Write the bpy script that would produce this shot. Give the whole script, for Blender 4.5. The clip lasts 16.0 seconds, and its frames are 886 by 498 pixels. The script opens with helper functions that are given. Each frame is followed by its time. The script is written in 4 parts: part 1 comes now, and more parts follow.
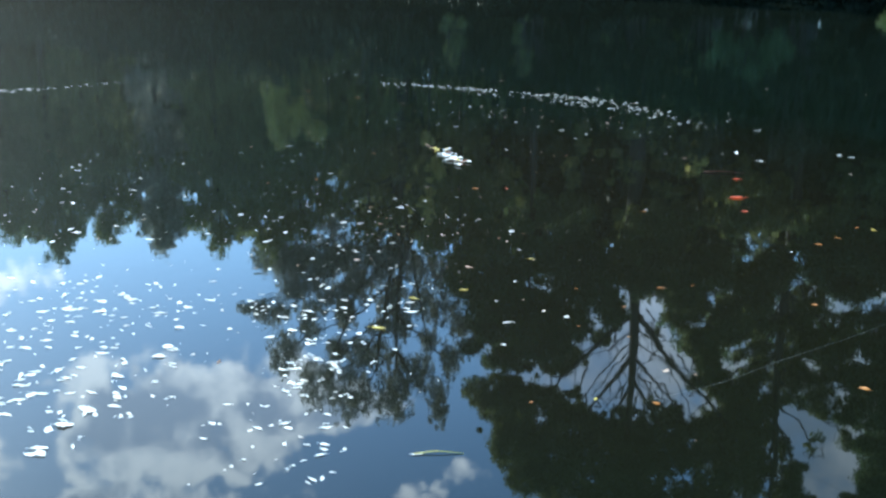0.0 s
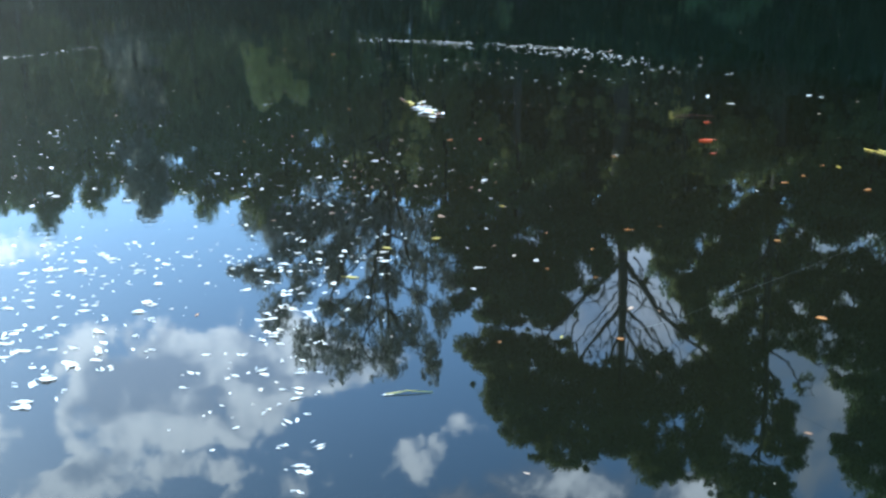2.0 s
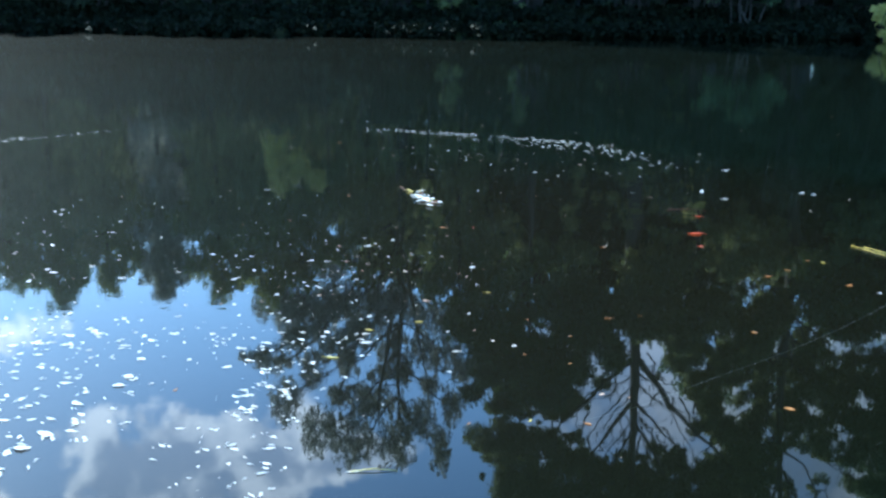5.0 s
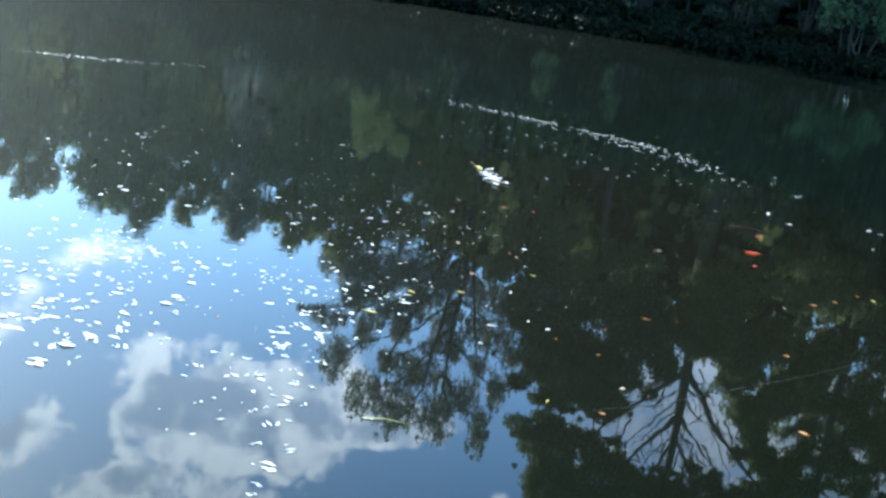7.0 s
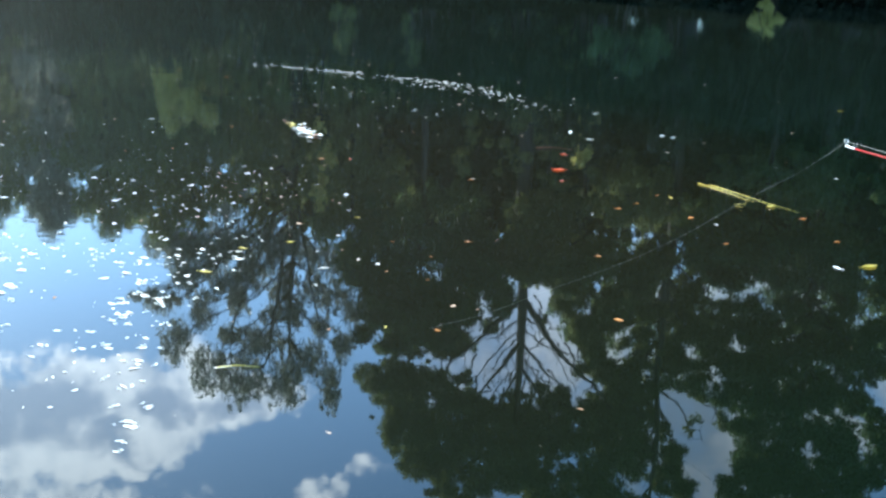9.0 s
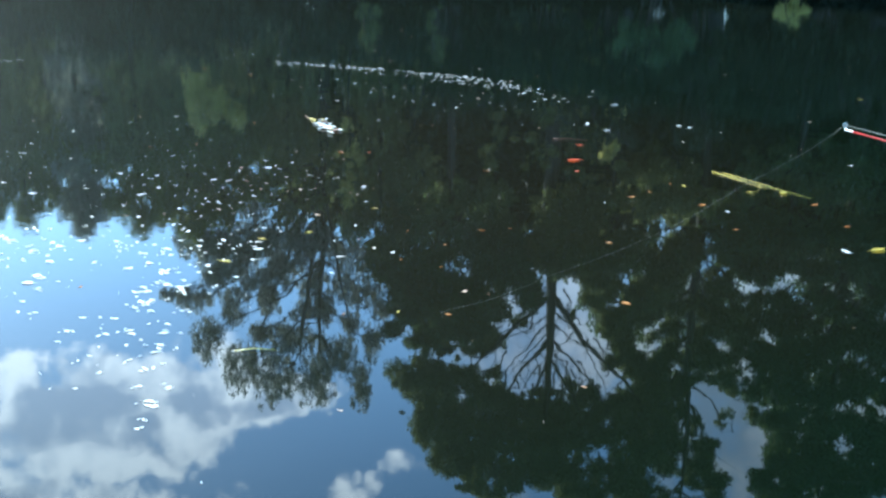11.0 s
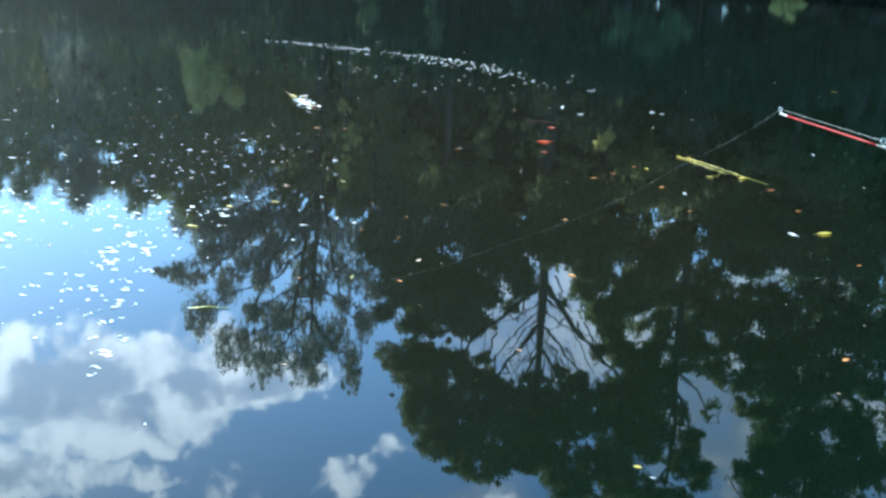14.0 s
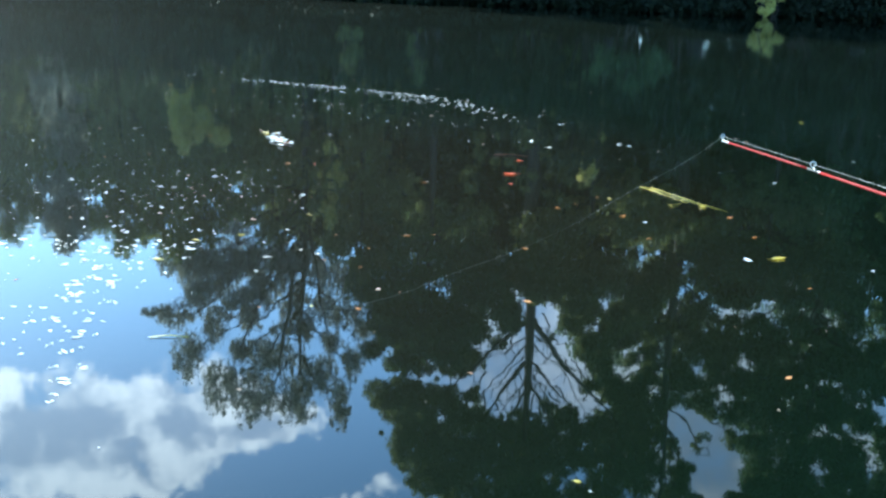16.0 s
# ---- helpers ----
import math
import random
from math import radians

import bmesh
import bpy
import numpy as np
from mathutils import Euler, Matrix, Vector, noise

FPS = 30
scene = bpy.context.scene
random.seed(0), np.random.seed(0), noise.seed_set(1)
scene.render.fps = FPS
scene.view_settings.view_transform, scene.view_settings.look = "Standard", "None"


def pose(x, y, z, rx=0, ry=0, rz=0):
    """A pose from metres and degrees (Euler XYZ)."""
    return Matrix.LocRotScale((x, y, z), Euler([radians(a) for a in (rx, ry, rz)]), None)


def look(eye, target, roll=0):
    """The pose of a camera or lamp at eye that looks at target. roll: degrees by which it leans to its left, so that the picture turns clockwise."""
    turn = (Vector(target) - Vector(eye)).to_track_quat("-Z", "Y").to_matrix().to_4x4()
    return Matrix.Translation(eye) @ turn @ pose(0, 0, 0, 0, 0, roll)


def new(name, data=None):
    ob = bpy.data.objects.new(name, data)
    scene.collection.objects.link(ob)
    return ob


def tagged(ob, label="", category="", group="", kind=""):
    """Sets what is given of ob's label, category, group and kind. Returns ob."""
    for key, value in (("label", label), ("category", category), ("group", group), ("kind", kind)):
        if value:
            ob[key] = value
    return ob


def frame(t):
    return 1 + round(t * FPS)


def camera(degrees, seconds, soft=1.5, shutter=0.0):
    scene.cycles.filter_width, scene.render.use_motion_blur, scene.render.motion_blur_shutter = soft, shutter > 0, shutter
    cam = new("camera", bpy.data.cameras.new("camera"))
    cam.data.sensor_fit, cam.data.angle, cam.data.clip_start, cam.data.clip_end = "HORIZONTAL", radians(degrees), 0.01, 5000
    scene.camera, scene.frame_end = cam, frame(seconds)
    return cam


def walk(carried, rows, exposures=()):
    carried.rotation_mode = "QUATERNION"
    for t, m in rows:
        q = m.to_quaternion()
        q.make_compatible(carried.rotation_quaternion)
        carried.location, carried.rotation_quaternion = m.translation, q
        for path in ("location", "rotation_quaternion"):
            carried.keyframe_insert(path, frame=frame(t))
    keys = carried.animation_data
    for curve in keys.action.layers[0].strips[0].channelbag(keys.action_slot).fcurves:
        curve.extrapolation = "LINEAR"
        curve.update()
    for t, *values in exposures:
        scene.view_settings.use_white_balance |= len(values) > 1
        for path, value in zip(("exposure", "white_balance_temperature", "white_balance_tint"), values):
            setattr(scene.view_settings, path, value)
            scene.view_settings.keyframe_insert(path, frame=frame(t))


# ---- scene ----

# ======== camera and walk ========
cam = camera(43.8, 16.0, soft=2.6)
PATH = [
    (0, pose(-0.830, 0.969, 1.6, 73.35, -0.71, 7.75)),
    (0.5, pose(-0.816, 0.935, 1.6, 73.91, -0.49, 8.19)),
    (1, pose(-0.786, 0.914, 1.6, 72.67, -0.70, 6.68)),
    (1.5, pose(-0.752, 0.887, 1.6, 72.42, -0.11, 6.21)),
    (2, pose(-0.731, 0.861, 1.6, 71.11, 1.05, 6.67)),
    (2.5, pose(-0.705, 0.849, 1.6, 69.33, 2.57, 6.92)),
    (3, pose(-0.682, 0.822, 1.6, 68.65, 3.86, 7.62)),
    (3.5, pose(-0.650, 0.817, 1.6, 70.02, 3.71, 7.73)),
    (4, pose(-0.632, 0.820, 1.6, 75.81, 1.53, 8.01)),
    (4.2, pose(-0.615, 0.814, 1.6, 76.01, 0.87, 7.93)),
    (6.5, pose(-0.489, 0.694, 1.6, 75.26, -2.64, 10.07)),
    (7, pose(-0.439, 0.662, 1.6, 74.42, -7.98, 13.88)),
    (7.5, pose(-0.353, 0.642, 1.6, 72.90, -2.62, 10.00)),
    (8, pose(-0.396, 0.559, 1.6, 74.91, -1.71, 5.21)),
    (8.5, pose(-0.413, 0.467, 1.6, 73.96, -1.53, 3.86)),
    (8.7, pose(-0.401, 0.439, 1.6, 73.20, -2.56, 3.07)),
    (10.8, pose(-0.293, 0.282, 1.6, 73.02, -1.66, 3.40)),
    (11, pose(-0.285, 0.267, 1.6, 72.94, -1.46, 4.39)),
    (11.5, pose(-0.262, 0.228, 1.6, 72.38, 0.40, 4.15)),
    (12, pose(-0.216, 0.196, 1.6, 72.79, -1.97, 1.18)),
    (12.5, pose(-0.177, 0.176, 1.6, 73.27, -0.68, 2.21)),
    (13, pose(-0.126, 0.139, 1.6, 71.97, -2.00, 4.71)),
    (13.5, pose(-0.107, 0.112, 1.6, 72.75, -3.55, 3.99)),
    (14, pose(-0.068, 0.067, 1.6, 72.21, -2.98, 4.81)),
    (14.5, pose(-0.024, 0.031, 1.6, 72.89, -2.70, 3.00)),
    (15, pose(-0.003, 0.008, 1.6, 72.88, -3.92, 3.38)),
    (15.5, pose(0.034, -0.019, 1.6, 73.64, -2.18, 3.81)),
    (16, pose(0.094, -0.049, 1.6, 74.22, -2.34, 4.13)),
]
EXPOSURES = [(0, 2.1, 5450, -9), (1, 2.05, 5450, -8), (2, 2.2, 5430, -7), (3, 1.7, 5330, -5), (3.5, 1.85, 5230, -1), (4.2, 1.95, 4930, -4), (6.5, 2.22, 5400, -8), (7, 2.28, 5400, -8), (7.5, 1.72, 5300, -7), (8, 1.6, 5200, -11),
             (8.5, 2.6, 5700, -7), (11, 2.48, 5300, -11), (12, 2.47, 5300, -11), (12.5, 2.52, 5300, -11), (13, 2.75, 5400, -9), (13.5, 2.57, 5300, -11), (14, 2.6, 5300, -10), (14.5, 2.57, 5300, -11), (16, 2.57, 5300, -11)]
walk(cam, PATH, EXPOSURES)

# ======== sky, clouds, sun ========
SUN_EL, SUN_AZ = 36, -46  # degrees up, and from straight ahead (negative is to the left)


class Nodes:
    """Short hand for building node trees."""

    def __init__(self, tree):
        self.tree = tree

    def add(self, kind, **settings):
        node = self.tree.nodes.new(kind)
        for key, value in settings.items():
            if key == "operation":
                node.operation = value
            elif key == "blend_type":
                node.blend_type = value
            elif key == "data_type":
                node.data_type = value
            elif key == "interpolation_type":
                node.interpolation_type = value
        return node

    def put(self, socket, value):
        if isinstance(value, bpy.types.NodeSocket):
            self.tree.links.new(value, socket)
        elif value is not None:
            socket.default_value = value

    def math(self, operation, a, b=None, c=None):
        node = self.add("ShaderNodeMath", operation=operation)
        for socket, value in zip(node.inputs, (a, b, c)):
            self.put(socket, value)
        return node.outputs[0]

    def vector(self, x, y, z):
        node = self.add("ShaderNodeCombineXYZ")
        for socket, value in zip(node.inputs, (x, y, z)):
            self.put(socket, value)
        return node.outputs[0]

    def noise(self, vector, scale, detail=4.0, rough=0.55, warp=0.0):
        node = self.add("ShaderNodeTexNoise")
        self.put(node.inputs["Vector"], vector)
        node.inputs["Scale"].default_value = scale
        node.inputs["Detail"].default_value = detail
        node.inputs["Roughness"].default_value = rough
        node.inputs["Distortion"].default_value = warp
        return node.outputs[0]

    def smooth(self, value, low, high, to_low=0.0, to_high=1.0):
        node = self.add("ShaderNodeMapRange", interpolation_type="SMOOTHSTEP")
        for socket, v in zip(node.inputs, (value, low, high, to_low, to_high)):
            self.put(socket, v)
        return node.outputs[0]

    def mix(self, factor, a, b, blend="MIX"):
        node = self.add("ShaderNodeMix", data_type="RGBA", blend_type=blend)
        self.put(node.inputs[0], factor)
        self.put(node.inputs[6], a)
        self.put(node.inputs[7], b)
        return node.outputs[2]


world = bpy.data.worlds.new("sky")
scene.world = world
world.use_nodes = True
w = Nodes(world.node_tree)
sky = w.add("ShaderNodeTexSky")
sky.sky_type = "NISHITA"
sky.sun_disc = False
sky.sun_elevation, sky.sun_rotation = radians(SUN_EL), radians(SUN_AZ)
sky.air_density, sky.dust_density, sky.ozone_density = 1.0, 0.5, 4.5
split = w.add("ShaderNodeSeparateXYZ")
w.tree.links.new(w.add("ShaderNodeTexCoord").outputs["Generated"], split.inputs[0])
# places in the sky by degrees from straight ahead and above the horizon
to_degrees = 180 / math.pi
az = w.math("MULTIPLY", w.math("ARCTAN2", split.outputs[0], split.outputs[1]), to_degrees)
el = w.math("MULTIPLY", w.math("ARCSINE", split.outputs[2]), to_degrees)
way_up = w.vector(split.outputs[0], split.outputs[1], split.outputs[2])
broad = w.noise(way_up, 2.2, 2.0)
puff = w.noise(way_up, 21.0, 7.0, 0.56, 0.3)
billow = w.noise(way_up, 44.0, 4.0, 0.5)


curl_az = w.math("ADD", az, w.math("MULTIPLY", w.math("SUBTRACT", w.noise(way_up, 15.0, 5.0, 0.6), 0.5), 5.0))
curl_el = w.math("ADD", el, w.math("MULTIPLY", w.math("SUBTRACT", w.noise(w.vector(split.outputs[1], split.outputs[2], split.outputs[0]), 15.0, 5.0, 0.6), 0.5), 3.4))


def cumulus(x, y, rx, ry):
    """How deep inside one cumulus bank a place in the sky lies, its outline curled by the wind."""
    a = w.math("DIVIDE", w.math("SUBTRACT", curl_az, x), rx)
    b = w.math("DIVIDE", w.math("SUBTRACT", curl_el, y), ry)
    return w.math("SUBTRACT", 1.0, w.math("ADD", w.math("MULTIPLY", a, a), w.math("MULTIPLY", b, b)))


depth = w.smooth(broad, 0.55, 0.80, -2.4, 0.2)
for *bank, thick in (
    (-23.5, 24.8, 4.2, 2.4, 2.0), (-17.8, 24.6, 3.4, 2.4, 1.9), (-13.4, 25.1, 2.4, 1.4, 1.3), (-26.5, 24.9, 1.8, 1.6, 1.4), (-18.5, 22.6, 2.0, 1.0, 0.7),
    (-27.5, 29.1, 3.8, 1.5, 1.3), (-30.3, 29.8, 1.5, 1.6, 0.9), (-22.5, 28.9, 2.4, 0.9, 0.9), (-19.2, 29.2, 1.9, 0.9, 0.7), (-21.0, 32.0, 1.5, 0.8, 0.4),
    (-33.4, 26.2, 2.2, 2.2, 1.3), (-30.2, 17.5, 3.2, 1.3, 0.35), (-29.5, 22.6, 1.8, 0.6, 0.3), (-9.8, 28.4, 1.8, 1.5, 0.35), (-5.7, 28.0, 1.7, 1.2, 0.3), (-8.0, 29.8, 2.5, 1.2, 0.2),
    (0.9, 31.4, 4.6, 2.0, 0.32), (5.9, 31.9, 4.2, 1.9, 0.36), (10.4, 32.2, 3.4, 1.8, 0.3), (-38.0, 20.0, 4.5, 3.0, 0.8),
):
    depth = w.math("MAXIMUM", depth, w.math("SUBTRACT", cumulus(*bank), 1.0 - thick))
ragged = w.math("ADD", w.math("MULTIPLY", w.math("SUBTRACT", puff, 0.5), 6.0), w.math("MULTIPLY", w.math("SUBTRACT", w.noise(way_up, 8.5, 3.0, 0.5, 0.6), 0.5), 2.0))
lumps = w.math("ADD", depth, ragged)
cover = w.smooth(lumps, -0.25, 0.75)
sunward = w.vector(w.math("ADD", split.outputs[0], -0.012), w.math("ADD", split.outputs[1], 0.006), w.math("ADD", split.outputs[2], 0.010))
facing = w.math("MULTIPLY", w.math("SUBTRACT", puff, w.noise(sunward, 21.0, 7.0, 0.56, 0.3)), 3.6)
belly = -0.6
for shaded in ((-24.0, 24.4, 3.7, 1.9), (-17.4, 24.8, 1.2, 0.9), (-20.6, 26.0, 1.6, 0.6), (-14.0, 25.0, 1.2, 0.6), (-33.6, 25.8, 1.6, 1.2), (-27.0, 28.5, 2.0, 0.7)):
    belly = w.math("MAXIMUM", belly, cumulus(*shaded))
body = w.math("ADD", w.math("ADD", w.math("MULTIPLY", depth, 0.3), w.math("MULTIPLY", belly, 0.85)), w.math("MULTIPLY", w.math("SUBTRACT", billow, 0.5), 3.4))
core = w.smooth(w.math("SUBTRACT", body, facing), -0.75, 1.25)
cloud = w.mix(w.math("MULTIPLY", core, 0.95), (11.8, 11.5, 12.4, 1), (4.2, 4.8, 6.6, 1))
# a thin pale sheet of cloud ahead, with the cumulus before it
sheet = w.smooth(w.math("ADD", cumulus(1.5, 20.5, 8.0, 7.0), w.math("MULTIPLY", w.math("SUBTRACT", puff, 0.5), 1.8)), 0.0, 1.0)
low_sheet = w.smooth(w.math("ADD", cumulus(2.0, 33.0, 13.0, 4.0), w.math("MULTIPLY", w.math("SUBTRACT", puff, 0.5), 3.0)), 0.0, 1.0)
sheet = w.math("MAXIMUM", sheet, w.math("MULTIPLY", low_sheet, 0.75))
dull = w.smooth(w.math("ADD", cumulus(14.0, 22.0, 10.0, 9.0), w.math("MULTIPLY", w.math("SUBTRACT", puff, 0.5), 1.8)), 0.0, 0.8)
veiled = w.mix(w.math("MULTIPLY", sheet, 0.75), sky.outputs[0], w.mix(w.smooth(puff, 0.40, 0.60), (2.5, 2.7, 3.5, 1), (4.7, 4.6, 5.2, 1)))
veiled = w.mix(w.math("MULTIPLY", dull, 0.85), veiled, w.mix(w.smooth(puff, 0.40, 0.60), (1.6, 1.85, 2.4, 1), (3.5, 3.5, 3.8, 1)))
tint = w.mix(w.math("MULTIPLY", cover, 0.85), veiled, cloud)
background = world.node_tree.nodes["Background"]
w.put(background.inputs[0], tint)
background.inputs[1].default_value = 0.13

sun = new("sun", bpy.data.lights.new("sun", "SUN"))
sun.data.energy, sun.data.angle, sun.data.color = 4.0, radians(0.53), (1.0, 0.94, 0.84)
reach = math.cos(radians(SUN_EL)) * 100
sun.matrix_basis = look((math.sin(radians(SUN_AZ)) * reach, math.cos(radians(SUN_AZ)) * reach, math.sin(radians(SUN_EL)) * 100), (0, 0, 0))


# ======== materials ========
def material(name):
    """A material with its node helper and its Principled shader."""
    m = bpy.data.materials.new(name)
    m.use_nodes = True
    n = Nodes(m.node_tree)
    return m, n, m.node_tree.nodes["Principled BSDF"]


def object_place(n):
    return n.add("ShaderNodeTexCoord").outputs["Object"]


def bump(n, shader, height, distance, strength=1.0):
    node = n.add("ShaderNodeBump")
    node.inputs["Strength"].default_value, node.inputs["Distance"].default_value = strength, distance
    n.put(node.inputs["Height"], height)
    n.put(shader.inputs["Normal"], node.outputs[0])


def water_material():
    m, n, p = material("pond_water")
    place = object_place(n)
    murk = n.noise(place, 0.35, 3.0)
    clear = n.mix(murk, (0.0006, 0.0019, 0.0006, 1), (0.0011, 0.0029, 0.0009, 1))
    # brown lift in the base colour here, imitating veiling haze over the middle water
    spot = n.add("ShaderNodeSeparateXYZ")
    n.put(spot.inputs[0], place)
    sx, sy = n.math("DIVIDE", n.math("ADD", spot.outputs[0], 0.5), 2.6), n.math("DIVIDE", n.math("SUBTRACT", spot.outputs[1], 7.0), 4.0)
    haze_patch = n.math("ADD", n.math("ADD", n.math("MULTIPLY", sx, sx), n.math("MULTIPLY", sy, sy)), n.math("MULTIPLY", n.math("SUBTRACT", murk, 0.5), 1.2))
    n.put(p.inputs["Base Color"], n.mix(n.smooth(haze_patch, 1.3, 0.0), clear, (0.0036, 0.0034, 0.0015, 1)))
    p.inputs["IOR"].default_value = 1.33
    # thin rough coat on the still surface: dust film, also imitating lens haze
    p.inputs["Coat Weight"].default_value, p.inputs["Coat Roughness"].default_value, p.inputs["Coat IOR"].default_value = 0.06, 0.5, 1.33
    swell = n.noise(place, 0.9, 2.0, 0.5)
    ripple = n.noise(place, 4.5, 2.0, 0.5)
    # a light breeze further out and one ruffled patch nearer in
    out = n.smooth(spot.outputs[1], 6.0, 13.0)
    dx = n.math("DIVIDE", n.math("ADD", spot.outputs[0], 2.7), 0.9)
    dy = n.math("DIVIDE", n.math("SUBTRACT", spot.outputs[1], 5.55), 0.45)
    ruffle = n.smooth(n.math("ADD", n.math("MULTIPLY", dx, dx), n.math("MULTIPLY", dy, dy)), 1.0, 0.2)
    small = n.math("MULTIPLY", ripple, n.math("ADD", 0.7, n.math("MULTIPLY", out, 1.6)))
    fine = n.math("MULTIPLY", n.noise(place, 16.0, 2.0, 0.5), n.math("ADD", n.math("MULTIPLY", ruffle, 0.9), n.math("MULTIPLY", out, 0.35)))
    bump(n, p, n.math("ADD", n.math("ADD", n.math("MULTIPLY", swell, 3.0), small), fine), 0.00034)
    n.put(p.inputs["Roughness"], n.math("ADD", 0.017, n.math("MULTIPLY", out, 0.03)))
    return m


def lit_through(m, n, shader, tone, share):
    """Lets part of the light pass through a thin blade."""
    glow = n.add("ShaderNodeBsdfTranslucent")
    n.put(glow.inputs[0], tone)
    blend = n.add("ShaderNodeMixShader")
    blend.inputs[0].default_value = share
    n.put(blend.inputs[1], shader.outputs[0])
    n.put(blend.inputs[2], glow.outputs[0])
    n.put(m.node_tree.nodes["Material Output"].inputs[0], blend.outputs[0])


def leaf_material(name, dark, light, through_it=0.35, gloss=0.25):
    """Foliage: a tint for each leaf, light passing through the blade."""
    m, n, p = material(name)
    vary = n.add("ShaderNodeNewGeometry").outputs["Random Per Island"]
    patch = n.smooth(n.noise(object_place(n), 0.9, 3.0, 0.6), 0.36, 0.68)
    tone = n.mix(n.math("ADD", n.math("MULTIPLY", vary, 0.4), n.math("MULTIPLY", patch, 0.6)), (*dark, 1), (*light, 1))
    n.put(p.inputs["Base Color"], tone)
    p.inputs["Roughness"].default_value, p.inputs["Specular IOR Level"].default_value = 0.6, gloss
    lit_through(m, n, p, n.mix(0.5, tone, (*[1.7 * c for c in light], 1)), through_it)
    return m


def bark_material(name, dark, light):
    m, n, p = material(name)
    stretch = n.add("ShaderNodeMapping")
    stretch.inputs["Scale"].default_value = (6, 6, 1.1)
    n.put(stretch.inputs["Vector"], object_place(n))
    grain = n.noise(stretch.outputs[0], 2.2, 6.0, 0.65)
    n.put(p.inputs["Base Color"], n.mix(grain, (*dark, 1), (*light, 1)))
    p.inputs["Roughness"].default_value = 0.9
    bump(n, p, grain, 0.03)
    return m


def soil_material():
    m, n, p = material("grassy_soil")
    place = object_place(n)
    patch, grain = n.noise(place, 0.25, 3.0), n.noise(place, 9.0, 5.0, 0.6)
    earth = n.mix(grain, (0.020, 0.015, 0.010, 1), (0.055, 0.042, 0.026, 1))
    grass = n.mix(grain, (0.024, 0.038, 0.012, 1), (0.07, 0.095, 0.03, 1))
    n.put(p.inputs["Base Color"], n.mix(n.smooth(patch, 0.40, 0.58), earth, grass))
    p.inputs["Roughness"].default_value, p.inputs["Specular IOR Level"].default_value = 0.95, 0.15
    bump(n, p, grain, 0.05)
    return m


def litter_material(name, dark, light, gloss=0.45, share=0.45):
    """A fallen leaf: its own tint, blotches and veins of grain."""
    m, n, p = material(name)
    own = n.add("ShaderNodeObjectInfo").outputs["Random"]
    spots = n.noise(object_place(n), 60.0, 4.0, 0.6)
    tone = n.mix(n.math("ADD", n.math("MULTIPLY", own, 0.6), n.math("MULTIPLY", spots, 0.4)), (*dark, 1), (*light, 1))
    n.put(p.inputs["Base Color"], tone)
    p.inputs["Roughness"].default_value = gloss
    bump(n, p, spots, 0.002)
    lit_through(m, n, p, tone, share)
    return m


def flake_material(name, dark, light):
    m, n, p = material(name)
    vary = n.add("ShaderNodeNewGeometry").outputs["Random Per Island"]
    tone = n.mix(vary, (*dark, 1), (*light, 1))
    n.put(p.inputs["Base Color"], tone)
    p.inputs["Roughness"].default_value = 0.4
    lit_through(m, n, p, tone, 0.35)
    return m


def plain_material(name, colour, rough, metal=0.0, wear=0.15, sheen=0.5):
    m, n, p = material(name)
    p.inputs["Specular IOR Level"].default_value = sheen
    grain = n.noise(object_place(n), 90.0, 3.0)
    worn = tuple(c * (1 - wear) for c in colour)
    n.put(p.inputs["Base Color"], n.mix(grain, (*worn, 1), (*colour, 1)))
    p.inputs["Roughness"].default_value, p.inputs["Metallic"].default_value = rough, metal
    return m


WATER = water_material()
SOIL = soil_material()
BARK = bark_material("grey_brown_bark", (0.013, 0.011, 0.009), (0.045, 0.038, 0.031))
LEAF_OAK = leaf_material("oak_leaves", (0.050, 0.066, 0.026), (0.17, 0.19, 0.075), 0.5)
LEAF_PALE = leaf_material("willow_leaves", (0.11, 0.125, 0.105), (0.28, 0.29, 0.25), 0.5)
LEAF_DARK = leaf_material("shade_leaves", (0.030, 0.054, 0.026), (0.11, 0.15, 0.065), 0.5)
# darker leaf colour with the far bank's shade put into it
LEAF_SHADE = leaf_material("undergrowth_leaves_shade_tint", (0.010, 0.017, 0.010), (0.045, 0.058, 0.030), 0.4)
# near-black, as the bank's shadow is put into the sedge's colour
LEAF_SEDGE_SHADE = leaf_material("sedge", (0.005, 0.008, 0.004), (0.013, 0.015, 0.008), 0.05, 0.04)
LEAF_GOLD = leaf_material("turning_leaves", (0.28, 0.26, 0.08), (0.56, 0.50, 0.17), 0.5)
PALE = litter_material("bleached_leaf", (0.66, 0.63, 0.57), (0.90, 0.88, 0.84), 0.25, 0.15)
ORANGE = litter_material("orange_leaf", (0.33, 0.10, 0.015), (0.55, 0.24, 0.05))
RED = litter_material("red_leaf", (0.40, 0.05, 0.015), (0.60, 0.10, 0.03))
YELLOW = litter_material("yellow_leaf", (0.40, 0.29, 0.03), (0.62, 0.50, 0.08))
TWIG = litter_material("reddish_twig", (0.09, 0.03, 0.015), (0.16, 0.06, 0.03), 0.7)
STRAW = litter_material("straw_stem", (0.42, 0.30, 0.035), (0.78, 0.62, 0.10), 0.4, 0.12)
FLAKES = flake_material("pale_flakes", (0.48, 0.43, 0.37), (0.90, 0.87, 0.83))
RUST_FLAKES = flake_material("rusty_flakes", (0.35, 0.17, 0.08), (0.75, 0.62, 0.5))
ROD_RED = plain_material("red_lacquer", (0.17, 0.007, 0.006), 0.5, sheen=0.1)
